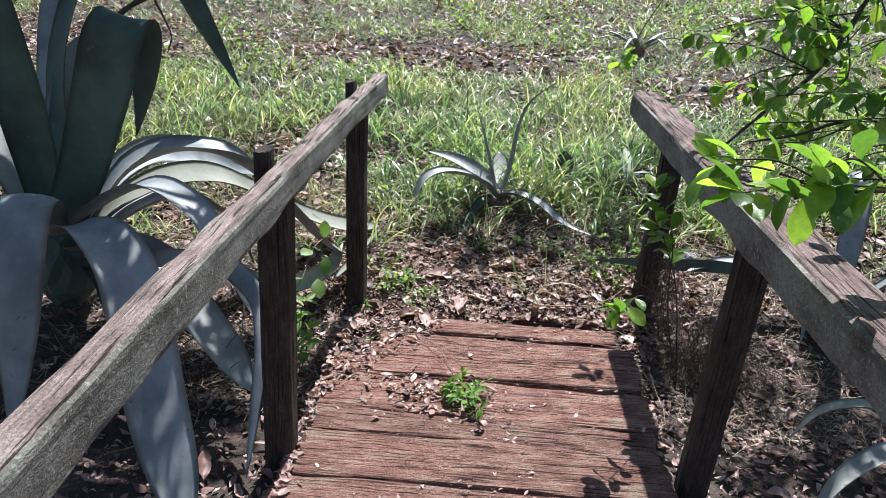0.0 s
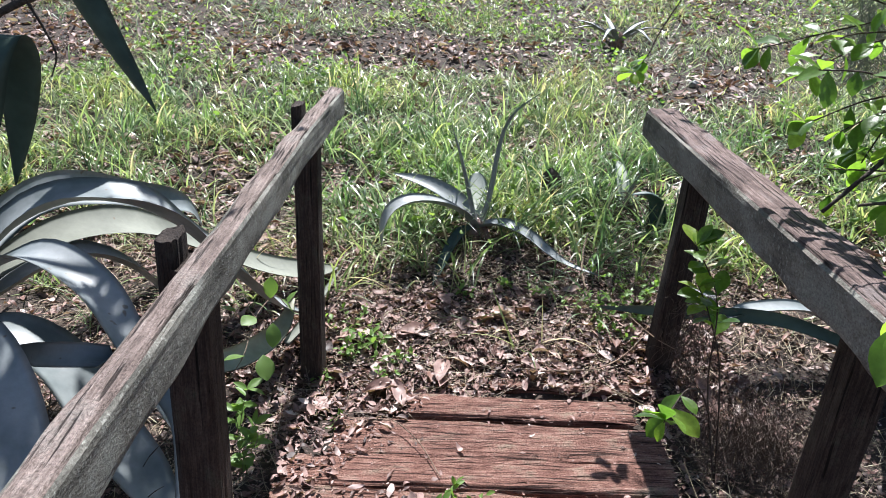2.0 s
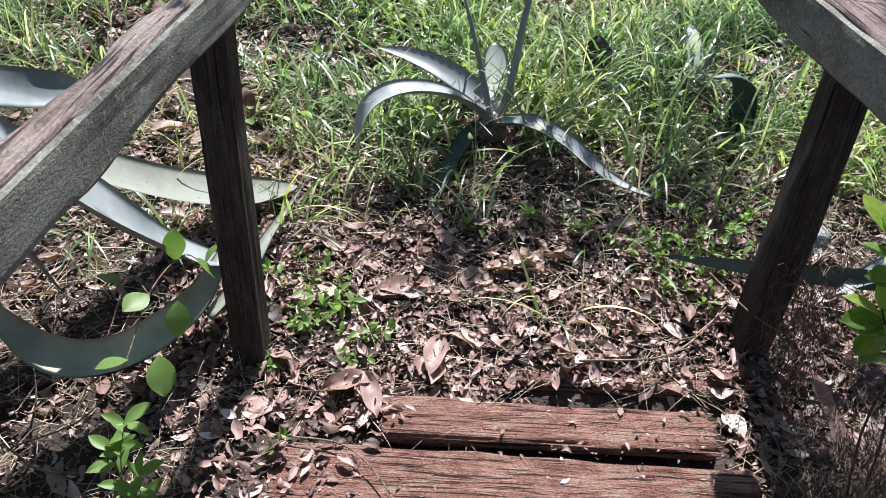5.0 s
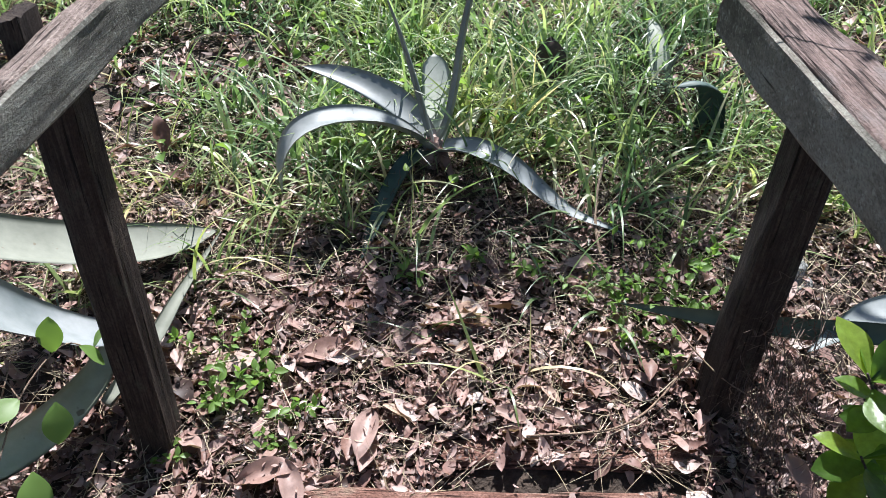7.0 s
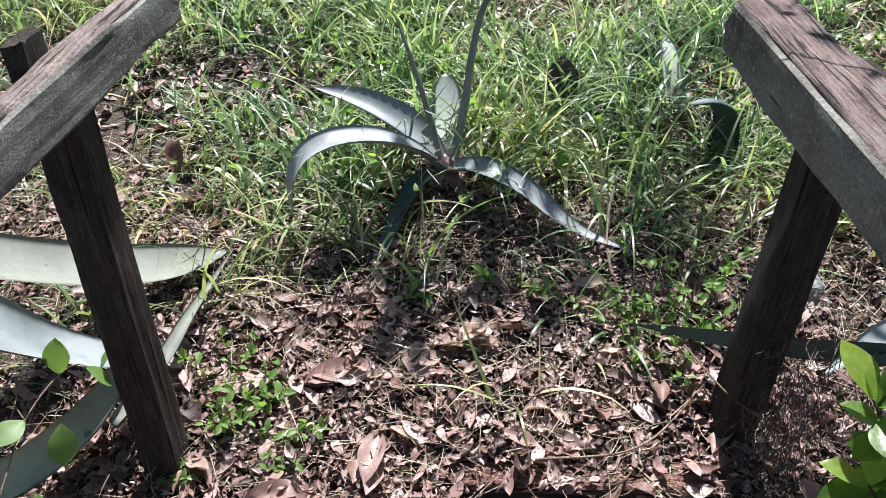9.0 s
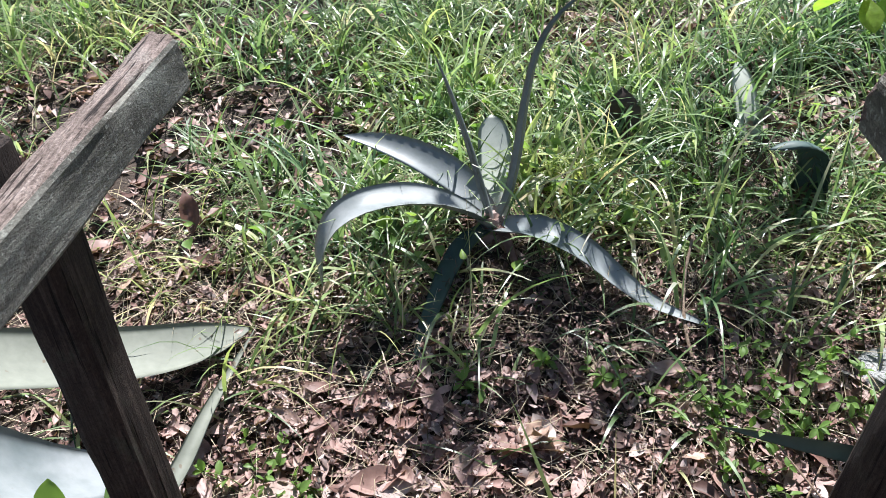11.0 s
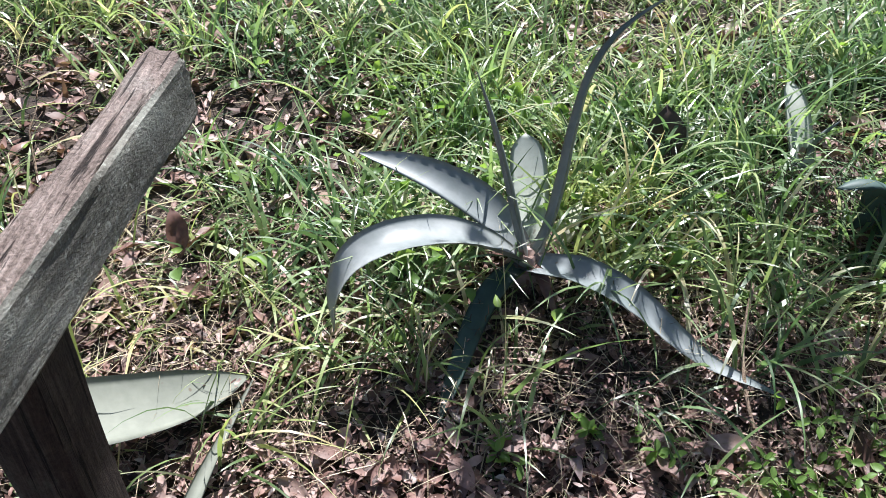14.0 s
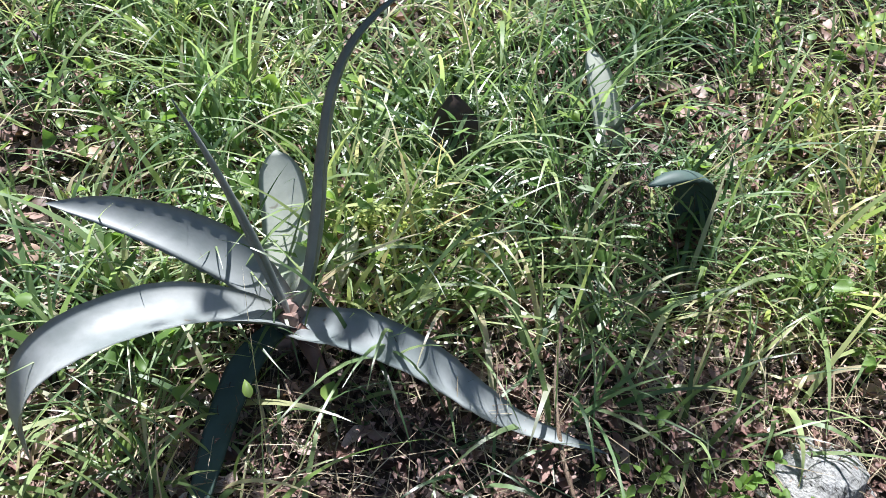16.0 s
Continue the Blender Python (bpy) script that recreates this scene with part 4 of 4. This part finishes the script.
def build_stone(at, size):
    bm = bmesh.new()
    bmesh.ops.create_icosphere(bm, subdivisions=4, radius=1)
    for v in bm.verts:
        d = 1 + 0.35 * noise.noise(v.co * 1.4) + 0.12 * noise.noise(v.co * 5)
        v.co = Vector((v.co.x * size[0], v.co.y * size[1], v.co.z * size[2])) * d
    me = bpy.data.meshes.new("stone")
    bm.to_mesh(me)
    bm.free()
    me.materials.append(STONE)
    ob = tagged(new("stone", me), "pale grey rough stone half sunk in litter", "stone")
    ob.matrix_basis = pose(*at, 0, 8, 25)


build_stone((1.25, 3.70, gz(1.25, 3.70) + 0.005), (0.10, 0.075, 0.055))

build_stone((1.92, 6.2, gz(1.92, 6.2) + 0.015), (0.035, 0.03, 0.028))


def build_hanging_twig():
    root = tagged(new("hanging_twig"), "thin twig with pale green leaves hanging from a bough", "twig")
    leafy_stem(root, [(1.6, 3.7, 2.1), (1.2, 3.52, 1.6), (0.9, 3.42, 1.15), (0.84, 3.4, 1.03), (0.79, 3.4, 0.96)], 0.003, 0.0012, 9, LEAF_SHRUB, 0.9, 0.72, BARK, 0.35)


build_hanging_twig()


def strands(count, centre, spread, length, rad, material, name, label, down=1.0, category="moss"):
    """A tangle of fine curly threads."""
    V, Q = [], []
    rng = np.random.default_rng(5)
    for k in range(count):
        p = np.array(centre) + rng.normal(0, 1, 3) * np.array(spread)
        d = np.array([rng.normal(), rng.normal(), -down + 0.6 * rng.normal()])
        n = 8
        base = len(V)
        for i in range(n):
            d = d / np.linalg.norm(d)
            side = np.cross(d, [0.3, 0.8, 0.5])
            side = side / np.linalg.norm(side) * rad
            V.append(p - side)
            V.append(p + side)
            p = p + d * length / n
            p[2] = max(p[2], float(ground_z(p[0], p[1])) + 0.005)
            d = d + rng.normal(0, 0.55, 3) + np.array([0, 0, -0.12 * down])
        for i in range(n - 1):
            a = base + 2 * i
            Q.append((a, a + 1, a + 3, a + 2))
    tagged(new(name, bulk_mesh(name, V, Q, material)), label, category, kind="stuff")


strands(2600, (1.17, 2.86, -0.06), (0.10, 0.10, 0.05), 0.11, 0.0007, MOSS, "moss", "brown wispy moss heaped by the post", 0.15)
strands(420, (1.05, 3.2, 0.1), (0.035, 0.04, 0.11), 0.14, 0.0009, MOSS, "moss", "brown wispy moss hanging beside the post")
strands(260, (1.17, 2.7, 1.2), (0.02, 0.02, 0.07), 0.16, 0.0009, PALE_MOSS, "moss", "grey-green moss strand hanging from the shrub")
strands(700, (0.40, 3.96, 0.11), (0.12, 0.06, 0.03), 0.10, 0.0008, MOSS, "root_fibres", "grey dead fibres under the small agave", 0.5, "fibres")
strands(240, (1.02, 4.3, 0.22), (0.09, 0.05, 0.03), 0.12, 0.0009, MOSS, "moss", "grey moss tangled in grass", 0.3)


# ---- leaf litter ----
def curled_leaves(xy, lengths, rng, lift=0.012, tilt=0.35, aspect=0.38, zs=None, torn=0.0, fine=False):
    """Arrays of curled dry leaves lying about on the ground."""
    n = len(xy)
    shape = np.array([0.05, 0.52, 0.86, 1.0, 0.92, 0.6, 0.05] if fine else [0.05, 0.8, 1.0, 0.7, 0.05])
    rows = len(shape)
    U = np.linspace(0, 1, rows)
    W = shape[None, :] * np.ones((n, 1))
    cut = rng.random((n, 2)) < torn
    W[:, 0], W[:, -1] = np.where(cut[:, 0], rng.uniform(0.3, 0.9, n), W[:, 0]), np.where(cut[:, 1], rng.uniform(0.3, 0.9, n), W[:, -1])
    K = np.array([-1.0, 0.0, 1.0])
    fold, curl = rng.uniform(-0.3, 1.3, n), rng.normal(0, 0.8, n)
    x = (K[None, None, :] * W[:, :, None] * (1 + torn * rng.normal(0, 0.4, (n, rows, 3)))) * (aspect * rng.uniform(0.7, 1.2 + 1.2 * torn, n))[:, None, None] * 0.5
    y = (U - 0.5)[None, :, None] + torn * rng.normal(0, 0.12, x.shape)
    z = fold[:, None, None] * np.abs(x) + curl[:, None, None] * (y ** 2) + rng.normal(0, 0.02 + 0.05 * torn, x.shape)
    P = np.stack([x, y, z], -1).reshape(n, 3 * rows, 3) * lengths[:, None, None]
    a, tx, ty = rng.uniform(0, 2 * np.pi, n), rng.normal(0, tilt, n), rng.normal(0, tilt, n)
    flip = np.where(rng.random(n) < 0.3, -1.0, 1.0)
    P[:, :, 2] *= flip[:, None]
    c, s = np.cos(tx)[:, None], np.sin(tx)[:, None]
    P = np.stack([P[..., 0], P[..., 1] * c - P[..., 2] * s, P[..., 1] * s + P[..., 2] * c], -1)
    c, s = np.cos(ty)[:, None], np.sin(ty)[:, None]
    P = np.stack([P[..., 0] * c + P[..., 2] * s, P[..., 1], -P[..., 0] * s + P[..., 2] * c], -1)
    c, s = np.cos(a)[:, None], np.sin(a)[:, None]
    P = np.stack([P[..., 0] * c - P[..., 1] * s, P[..., 0] * s + P[..., 1] * c, P[..., 2]], -1)
    z0 = (ground_z(xy[:, 0], xy[:, 1]) if zs is None else zs) + lift * rng.uniform(0.2, 1.8, n)
    P[..., 0] += xy[:, 0][:, None]
    P[..., 1] += xy[:, 1][:, None]
    P[..., 2] += z0[:, None]
    i = (np.arange(rows - 1)[:, None] * 3 + np.arange(2)[None, :]).ravel()
    q = np.stack([i, i + 1, i + 4, i + 3], -1)
    Q = (q[None] + 3 * rows * np.arange(n)[:, None, None]).reshape(-1, 4)
    return P.reshape(-1, 3), Q


def on_deck(x, y):
    left = -0.26 + 0.045 * (y - 2.62)
    return (x > left) & (x < left + 1.12) & (y < 3.05 + 0.145 * np.clip((x - 0.36) / 0.1, 0, 1) - 0.045 * x)


def build_litter():
    rng = np.random.default_rng(11)
    sets = []

    def add(n, x0, x1, y0, y1, lo, hi, keep, deck=False, **kw):
        xy = np.stack([rng.uniform(x0, x1, n), rng.uniform(y0, y1, n)], -1)
        xy = xy[keep(xy[:, 0], xy[:, 1])]
        ln = lo + (hi - lo) * rng.random(len(xy)) ** 2
        v, q = curled_leaves(xy, ln, rng, **{"torn": 0.1, **kw})
        if deck:
            v[:, 2] = v[:, 2] - ground_z(v[:, 0], v[:, 1]) - 0.070
        sets.append((v, q))

    add(22000, -2.6, 3.0, 0.4, 4.1, 0.014, 0.06, lambda x, y: ~on_deck(x, y), lift=0.014, tilt=0.2)
    add(18000, -1.1, 1.6, 2.4, 4.3, 0.005, 0.024, lambda x, y: ~on_deck(x, y), lift=0.022, tilt=0.25, torn=0.25)
    add(420, -0.6, 1.3, 3.05, 3.7, 0.055, 0.10, lambda x, y: ~on_deck(x, y), lift=0.02, tilt=0.18, aspect=0.44, torn=0.03, fine=True)
    add(2600, -0.5, 1.25, 3.0, 3.7, 0.025, 0.065, lambda x, y: ~on_deck(x, y), lift=0.02, tilt=0.2, aspect=0.42, torn=0.05, fine=True)
    add(9000, -0.5, 1.3, 3.0, 3.9, 0.004, 0.02, lambda x, y: ~on_deck(x, y), lift=0.032, tilt=0.25, aspect=0.3, torn=0.25)
    add(7000, -2.2, 2.6, 3.75, 5.2, 0.03, 0.09, lambda x, y: rng.random(len(x)) < 0.8, lift=0.012, tilt=0.2)
    add(26000, -5, 6.0, 5.0, 9.5, 0.03, 0.1, lambda x, y: rng.random(len(x)) < 0.25 + 0.75 * bare(x, y), lift=0.02)
    add(5000, -0.25, 0.9, 0.5, 3.1, 0.004, 0.026, lambda x, y: on_deck(x, y) & (rng.random(len(x)) < 0.2 + 0.5 * (np.sin(7 * x + 3) * np.sin(5 * y) > 0)), lift=0.003, tilt=0.1, aspect=0.42, deck=True)
    add(30000, -8, 9, -6, 6, 0.03, 0.09, lambda x, y: ~on_deck(x, y) & (y < 4.4) & ((x < -2.6) | (x > 3.0) | (y < 0.4)) & (rng.random(len(x)) < np.exp(-((x / 4.5) ** 2 + ((y - 2.5) / 3.5) ** 2))), lift=0.02)
    off, V, Q = 0, [], []
    for v, q in sets:
        V.append(v)
        Q.append(q + off)
        off += len(v)
    tagged(new("leaf_litter", bulk_mesh("leaf_litter", np.concatenate(V), np.concatenate(Q), LITTER)), "dry brown fallen leaves covering the ground", "leaf litter", kind="stuff")
    # drift of leaves on the boards' left edge and round the weed
    n = 620
    s = rng.random(n)
    s = s ** 0.45
    xy = np.stack([-0.27 + (0.03 + 0.42 * np.clip((s - 0.66) / 0.34, 0, 1)) * rng.random(n) ** 1.3, 1.2 + 1.87 * s], -1)
    m = 260
    xy2 = np.stack([0.12 + rng.normal(0, 0.13, m), 2.5 + rng.normal(0, 0.08, m)], -1)
    xy = np.concatenate([xy, xy2])
    v, q = curled_leaves(xy, 0.008 + 0.045 * rng.random(len(xy)) ** 2, rng, lift=0.006, tilt=0.22, zs=np.full(len(xy), -0.066), torn=0.12, aspect=0.4)
    tagged(new("leaf_drift", bulk_mesh("leaf_drift", v, q, LITTER)), "brown leaves drifted along the plank edges", "leaf litter", kind="stuff")


def bare(x, y):
    """1 where litter lies open among the grass of the bank, 0 in full grass."""
    b = np.exp(-(((x + 0.35) / 1.25) ** 4 + ((y - 6.55) / 0.42) ** 4))
    b = np.maximum(b, np.exp(-(((x - 1.95) / 0.5) ** 4 + ((y - 6.1) / 0.4) ** 4)))
    b = np.maximum(b, 0.8 * np.exp(-(((x - 0.9) / 0.5) ** 4 + ((y - 6.75) / 0.2) ** 4)))
    b = np.maximum(b, np.exp(-(((x + 3.5) / 1.5) ** 4 + ((y - 6.7) / 0.8) ** 4)))
    b = np.maximum(b, 0.92 * np.exp(-(((x + 0.85) / 0.5) ** 4 + ((y - 4.5) / 0.42) ** 4)))
    b = np.maximum(b, 0.75 * np.exp(-(((x - 1.9) / 0.45) ** 2 + ((y - 4.5) / 0.5) ** 2)))
    b = np.maximum(b, 0.9 * np.exp(-(((x - 1.12) / 0.14) ** 2 + ((y - 4.14) / 0.10) ** 2)))
    b = np.maximum(b, 0.9 * np.exp(-(((x - 1.1) / 0.10) ** 2 + ((y - 4.42) / 0.07) ** 2)))
    b = np.maximum(b, 0.72 * np.exp(-(((x + 0.2) / 0.26) ** 4 + ((y - 4.02) / 0.2) ** 4)))
    b = np.maximum(b, 0.85 * np.exp(-(((x - 0.52) / 0.24) ** 4 + ((y - 3.9) / 0.13) ** 4)))
    b = np.maximum(b, 0.75 * np.exp(-(((x - 1.15) / 0.3) ** 4 + ((y - 3.9) / 0.17) ** 4)))
    b = np.maximum(b, 0.9 * np.exp(-(((x - 1.1) / 0.32) ** 4 + ((y - 3.72) / 0.13) ** 4)))
    b = np.maximum(b, 0.97 * np.exp(-(((x - 0.36) / 0.15) ** 4 + ((y - 4.04) / 0.13) ** 4)))
    b = np.maximum(b, 0.8 * np.exp(-(((x - 0.62) / 0.16) ** 2 + ((y - 4.42) / 0.06) ** 2)))
    b = np.maximum(b, np.clip((y - 4.6) / 0.8, 0, 1) * 0.75 * np.clip(np.sin(2.1 * x + 0.7 * y) * np.sin(1.3 * x - 2.2 * y) - 0.3, 0, 1))
    return b


build_litter()
# boughs out of view, placed for the shade they throw on litter and agaves
build_shade_tree((3.3, 3.9), [(1.6, 3.7, 2.1), (2.2, 3.2, 2.3), (1.5, 4.2, 2.4), (0.95, 5.2, 2.2)], [(1.85, 3.75, 2.05, 0.5, 0.75, 0.25, 1450), (2.4, 3.6, 2.4, 0.8, 0.9, 0.4, 1200), (1.12, 5.25, 2.2, 0.45, 0.16, 0.15, 190), (0.45, 5.24, 2.2, 0.24, 0.11, 0.12, 90)], 3)
build_shade_tree((-3.2, 3.6), [(-0.9, 3.3, 2.1), (-0.45, 3.85, 2.12), (-1.6, 3.0, 2.3), (-2.0, 3.6, 2.5)], [(-0.9, 3.35, 2.05, 0.5, 0.45, 0.2, 1300), (-2.0, 3.2, 2.4, 0.7, 0.7, 0.4, 900), (-0.42, 3.85, 2.1, 0.18, 0.4, 0.12, 420)], 4)

LARGE_LEAF = [flat_leaf("large_dry_leaf", 0.12, 0.05, LITTER_OB, w, d, 0.46, 0.10, k * 6.0) for k, (w, d) in enumerate(((0.5, 0.3), (0.35, -0.15), (0.2, 0.35), (0.7, 0.15)))]


def large_leaf(x, y, turn, size, tip=0.0, roll=0.0, z=None, dz=0.02):
    ob = tagged(new("dry_leaf", random.choice(LARGE_LEAF)), "large curled dry brown leaf on the litter", "dry leaf", "large dry leaves")
    ob.matrix_basis = pose(x, y, (gz(x, y) if z is None else z) + dz, tip, roll, turn) @ Matrix.Diagonal((size, size, size, 1))


DARK_LEAF = leafy_mat("dark_dry_leaf", [(0.0, (0.045, 0.028, 0.024)), (1.0, (0.075, 0.05, 0.043))], 0.05, 0.55, "object", 38, 0.4)
dark_leaf = tagged(new("dry_leaf", flat_leaf("dark_dry_leaf", 0.17, 0.11, DARK_LEAF, 0.4, 0.3, 0.5, 0.12, 31.0)), "broad dark brown dead leaf standing in grass", "dry leaf")
dark_leaf.matrix_basis = pose(0.72, 4.45, gz(0.72, 4.45) + 0.03, 70, 12, 8)


large_leaf(0.46, 3.5, 80, 1.25, 4, 12, dz=0.03)
large_leaf(0.5, 3.5, 75, 1.1, 0, 10, dz=0.03)
large_leaf(-0.03, 3.43, 95, 1.35, 5, 0, dz=0.03)
large_leaf(0.03, 3.42, -70, 1.2, 5, 12, dz=0.03)
large_leaf(0.22, 3.30, 170, 1.15, 0, 0, dz=0.03)
large_leaf(-0.06, 3.13, -75, 1.2, 10, 5, dz=0.04)
large_leaf(-0.14, 3.1, 100, 1.2, 5, -5, dz=0.03)
large_leaf(0.08, 3.06, 20, 1.0, 15, 5, dz=0.04)
large_leaf(-0.42, 4.12, 30, 1.0, 60, 10, dz=0.04)
large_leaf(-0.6, 4.1, 120, 1.2, 10, 0, dz=0.03)
large_leaf(1.12, 3.0, 40, 1.4, 40, 10, dz=0.05)
for k in range(80):
    x, y = random.uniform(-0.3, 1.2), random.uniform(3.22, 3.7)
    large_leaf(x, y, random.uniform(0, 360), random.uniform(0.35, 0.8), random.uniform(-15, 25), random.uniform(-25, 25), dz=random.uniform(0.02, 0.035))
for k in range(34):
    x, y = random.choice([(random.uniform(-0.9, -0.4), random.uniform(2.0, 4.5)), (random.uniform(1.0, 1.7), random.uniform(1.6, 3.6))])
    large_leaf(x, y, random.uniform(0, 360), random.uniform(0.5, 0.9), random.uniform(-15, 25), random.uniform(-25, 25), dz=random.uniform(0.02, 0.035))
for k in range(34):
    x, y = random.uniform(-2.2, 2.4), random.uniform(4.0, 5.8)
    large_leaf(x, y, random.uniform(0, 360), random.uniform(0.6, 1.0), random.uniform(-10, 30), random.uniform(-25, 25), dz=0.03)


# ---- grass ----
def blades(xy, length, width, lean, droop, rng, segs=5):
    """Arrays of arching grass blades rooted at xy."""
    n = len(xy)
    az, tw = rng.uniform(0, 2 * np.pi, n), rng.normal(0, 0.6, n)
    s = np.linspace(0, 1, segs + 1)
    th = lean[:, None] + droop[:, None] * s[None, :] ** 1.4
    step = (length / segs)[:, None]
    r = np.concatenate([np.zeros((n, 1)), np.cumsum(np.sin(th[:, :-1]) * step, 1)], 1)
    h = np.concatenate([np.zeros((n, 1)), np.cumsum(np.cos(th[:, :-1]) * step, 1)], 1)
    dx, dy = np.cos(az)[:, None], np.sin(az)[:, None]
    sx, sy = -np.sin(az + tw)[:, None], np.cos(az + tw)[:, None]
    w = 0.5 * width[:, None] * np.clip(1 - s[None, :] ** 2, 0.04, 1) * (0.6 + 0.4 * np.minimum(1, s[None, :] * 4))
    gx, gy = xy[:, 0][:, None] + r * dx, xy[:, 1][:, None] + r * dy
    base = ground_z(xy[:, 0], xy[:, 1])[:, None] - 0.01
    zz = np.maximum(base + h, ground_z(gx, gy) + 0.006)
    A = np.stack([gx - sx * w, gy - sy * w, zz], -1)
    B = np.stack([gx + sx * w, gy + sy * w, zz], -1)
    V = np.stack([A, B], 2).reshape(n, -1, 3)
    i = 2 * np.arange(segs)
    q = np.stack([i, i + 1, i + 3, i + 2], -1)
    Q = (q[None] + 2 * (segs + 1) * np.arange(n)[:, None, None]).reshape(-1, 4)
    return V.reshape(-1, 3), Q


def grass_mask(x, y):
    edge = 3.75 + 0.09 * np.sin(3.3 * x + 0.6) + 0.05 * np.sin(9 * x) - 0.1 * np.clip((x - 0.6) / 0.5, 0, 1) + 0.3 * np.clip((-0.2 - x) / 0.5, 0, 1) + 0.25 * np.clip((x - 1.3) / 0.5, 0, 1)
    m = np.clip((y - edge) / 0.25, 0, 1)
    tuft = 0.5 * np.exp(-(((x - 0.28) / 0.4) ** 2 + ((y - 3.86) / 0.15) ** 2))
    front = 0.10 * np.clip((y - 3.3) / 0.3, 0, 1) * (0.4 + 0.6 * (np.sin(5 * x) * np.sin(8 * y) > 0))
    lush = 0.5 + 0.5 * np.sin(4.3 * x + 1.1 + 1.3 * np.sin(3.1 * y)) * np.sin(5.2 * y + 0.7 * np.sin(4.0 * x))
    return np.maximum(np.maximum(m * (0.30 - 0.16 * np.clip((y - 4.6) / 0.8, 0, 1) + 0.64 * lush ** 1.2), tuft), front) * (1 - 0.97 * bare(x, y))


def build_grass(name, label, tufts, per, x0, x1, y0, y1, lo, hi, wlo, whi, material, seed, segs=5, tight=0.03, upright=0.25):
    rng = np.random.default_rng(seed)
    c = np.stack([rng.uniform(x0, x1, tufts), rng.uniform(y0, y1, tufts)], -1)
    c = c[rng.random(len(c)) < grass_mask(c[:, 0], c[:, 1])]
    big = rng.uniform(0.55, 1.25, len(c))
    k = np.repeat(np.arange(len(c)), per)
    xy = c[k] + rng.normal(0, tight, (len(k), 2))
    ln = (lo + (hi - lo) * rng.random(len(k))) * big[k]
    v, q = blades(xy, ln, rng.uniform(wlo, whi, len(k)), np.abs(rng.normal(upright, 0.3, len(k))), np.abs(rng.normal(1.5, 0.65, len(k))), rng, segs)
    tagged(new(name, bulk_mesh(name, v, q, material)), label, "grass", kind="stuff")


build_grass("grass", "low spreading green grass blades", 5200, 9, -2.8, 3.2, 3.3, 6.2, 0.09, 0.30, 0.004, 0.0115, GRASS, 21, 7, 0.035, 0.9)
build_grass("grass", "lush long green grass blades, sunlit", 1500, 9, -2.8, 3.2, 3.6, 5.6, 0.18, 0.42, 0.005, 0.0135, GRASS, 26, 8, 0.026, 0.5)
build_grass("grass", "broad arching grass blades round the small agave", 150, 8, -0.3, 1.7, 3.75, 5.0, 0.2, 0.42, 0.009, 0.017, GRASS, 29, 8, 0.02, 0.55)
build_grass("grass", "green grass covering the bank", 11000, 7, -5.5, 6.5, 5.6, 8.8, 0.07, 0.23, 0.004, 0.010, GRASS, 22, 4, 0.05, 0.85)
build_grass("grass", "green grass beside the open bank", 5200, 6, -9, 10, 3.9, 6.2, 0.07, 0.25, 0.006, 0.012, GRASS, 27, 3, 0.06, 0.65)
build_grass("grass", "green grass far up the bank", 6500, 6, -9, 10, 8.4, 14.5, 0.12, 0.3, 0.009, 0.018, GRASS, 23, 3, 0.08, 0.6)
build_grass("dry_grass", "straw-coloured dead grass lying low", 5200, 6, -3.0, 3.4, 3.6, 6.5, 0.06, 0.26, 0.0016, 0.004, STRAW, 24, 4, 0.05, 1.15)
build_grass("dry_grass", "straw-coloured dead grass on the bank", 2200, 6, -5.5, 6.5, 6.3, 9.5, 0.08, 0.24, 0.004, 0.007, STRAW, 25, 3, 0.06, 1.0)


def build_straws():
    """Thin dry stems strewn over the litter."""
    rng = np.random.default_rng(41)
    n = 6500
    xy = np.stack([rng.uniform(-1.3, 1.7, n), rng.uniform(2.4, 4.3, n)], -1)
    xy = xy[~on_deck(xy[:, 0], xy[:, 1])]
    n = len(xy)
    v, q = blades(xy, rng.uniform(0.04, 0.2, n), rng.uniform(0.0012, 0.003, n), rng.uniform(1.0, 1.5, n), rng.normal(0.2, 0.4, n), rng, 5)
    v[:, 2] += 0.022
    tagged(new("straw", bulk_mesh("straw", v, q, STRAW)), "thin dry stems strewn over leaf litter", "straw", kind="stuff")


build_straws()


def build_clover():
    """Small bright leaves of ground plants among the grass."""
    rng = np.random.default_rng(31)
    n = 34000
    xy = np.stack([rng.uniform(-5, 6, n), rng.uniform(3.9, 9.0, n)], -1)
    patch = np.sin(1.7 * xy[:, 0] + 0.4) * np.sin(1.9 * xy[:, 1] + 0.8 * xy[:, 0]) + 0.3 * rng.normal(0, 1, n)
    keep = (patch > 0.0) & (rng.random(n) < grass_mask(xy[:, 0], xy[:, 1]))
    xy = xy[keep]
    h = rng.uniform(0.03, 0.16, len(xy))
    v, q = curled_leaves(xy, rng.uniform(0.02, 0.05, len(xy)), rng, lift=0.0, tilt=0.4, aspect=0.7, zs=ground_z(xy[:, 0], xy[:, 1]) + h)
    tagged(new("ground_plants", bulk_mesh("ground_plants", v, q, WEED)), "small bright green leaves among the grass", "ground plants", kind="stuff")


build_clover()
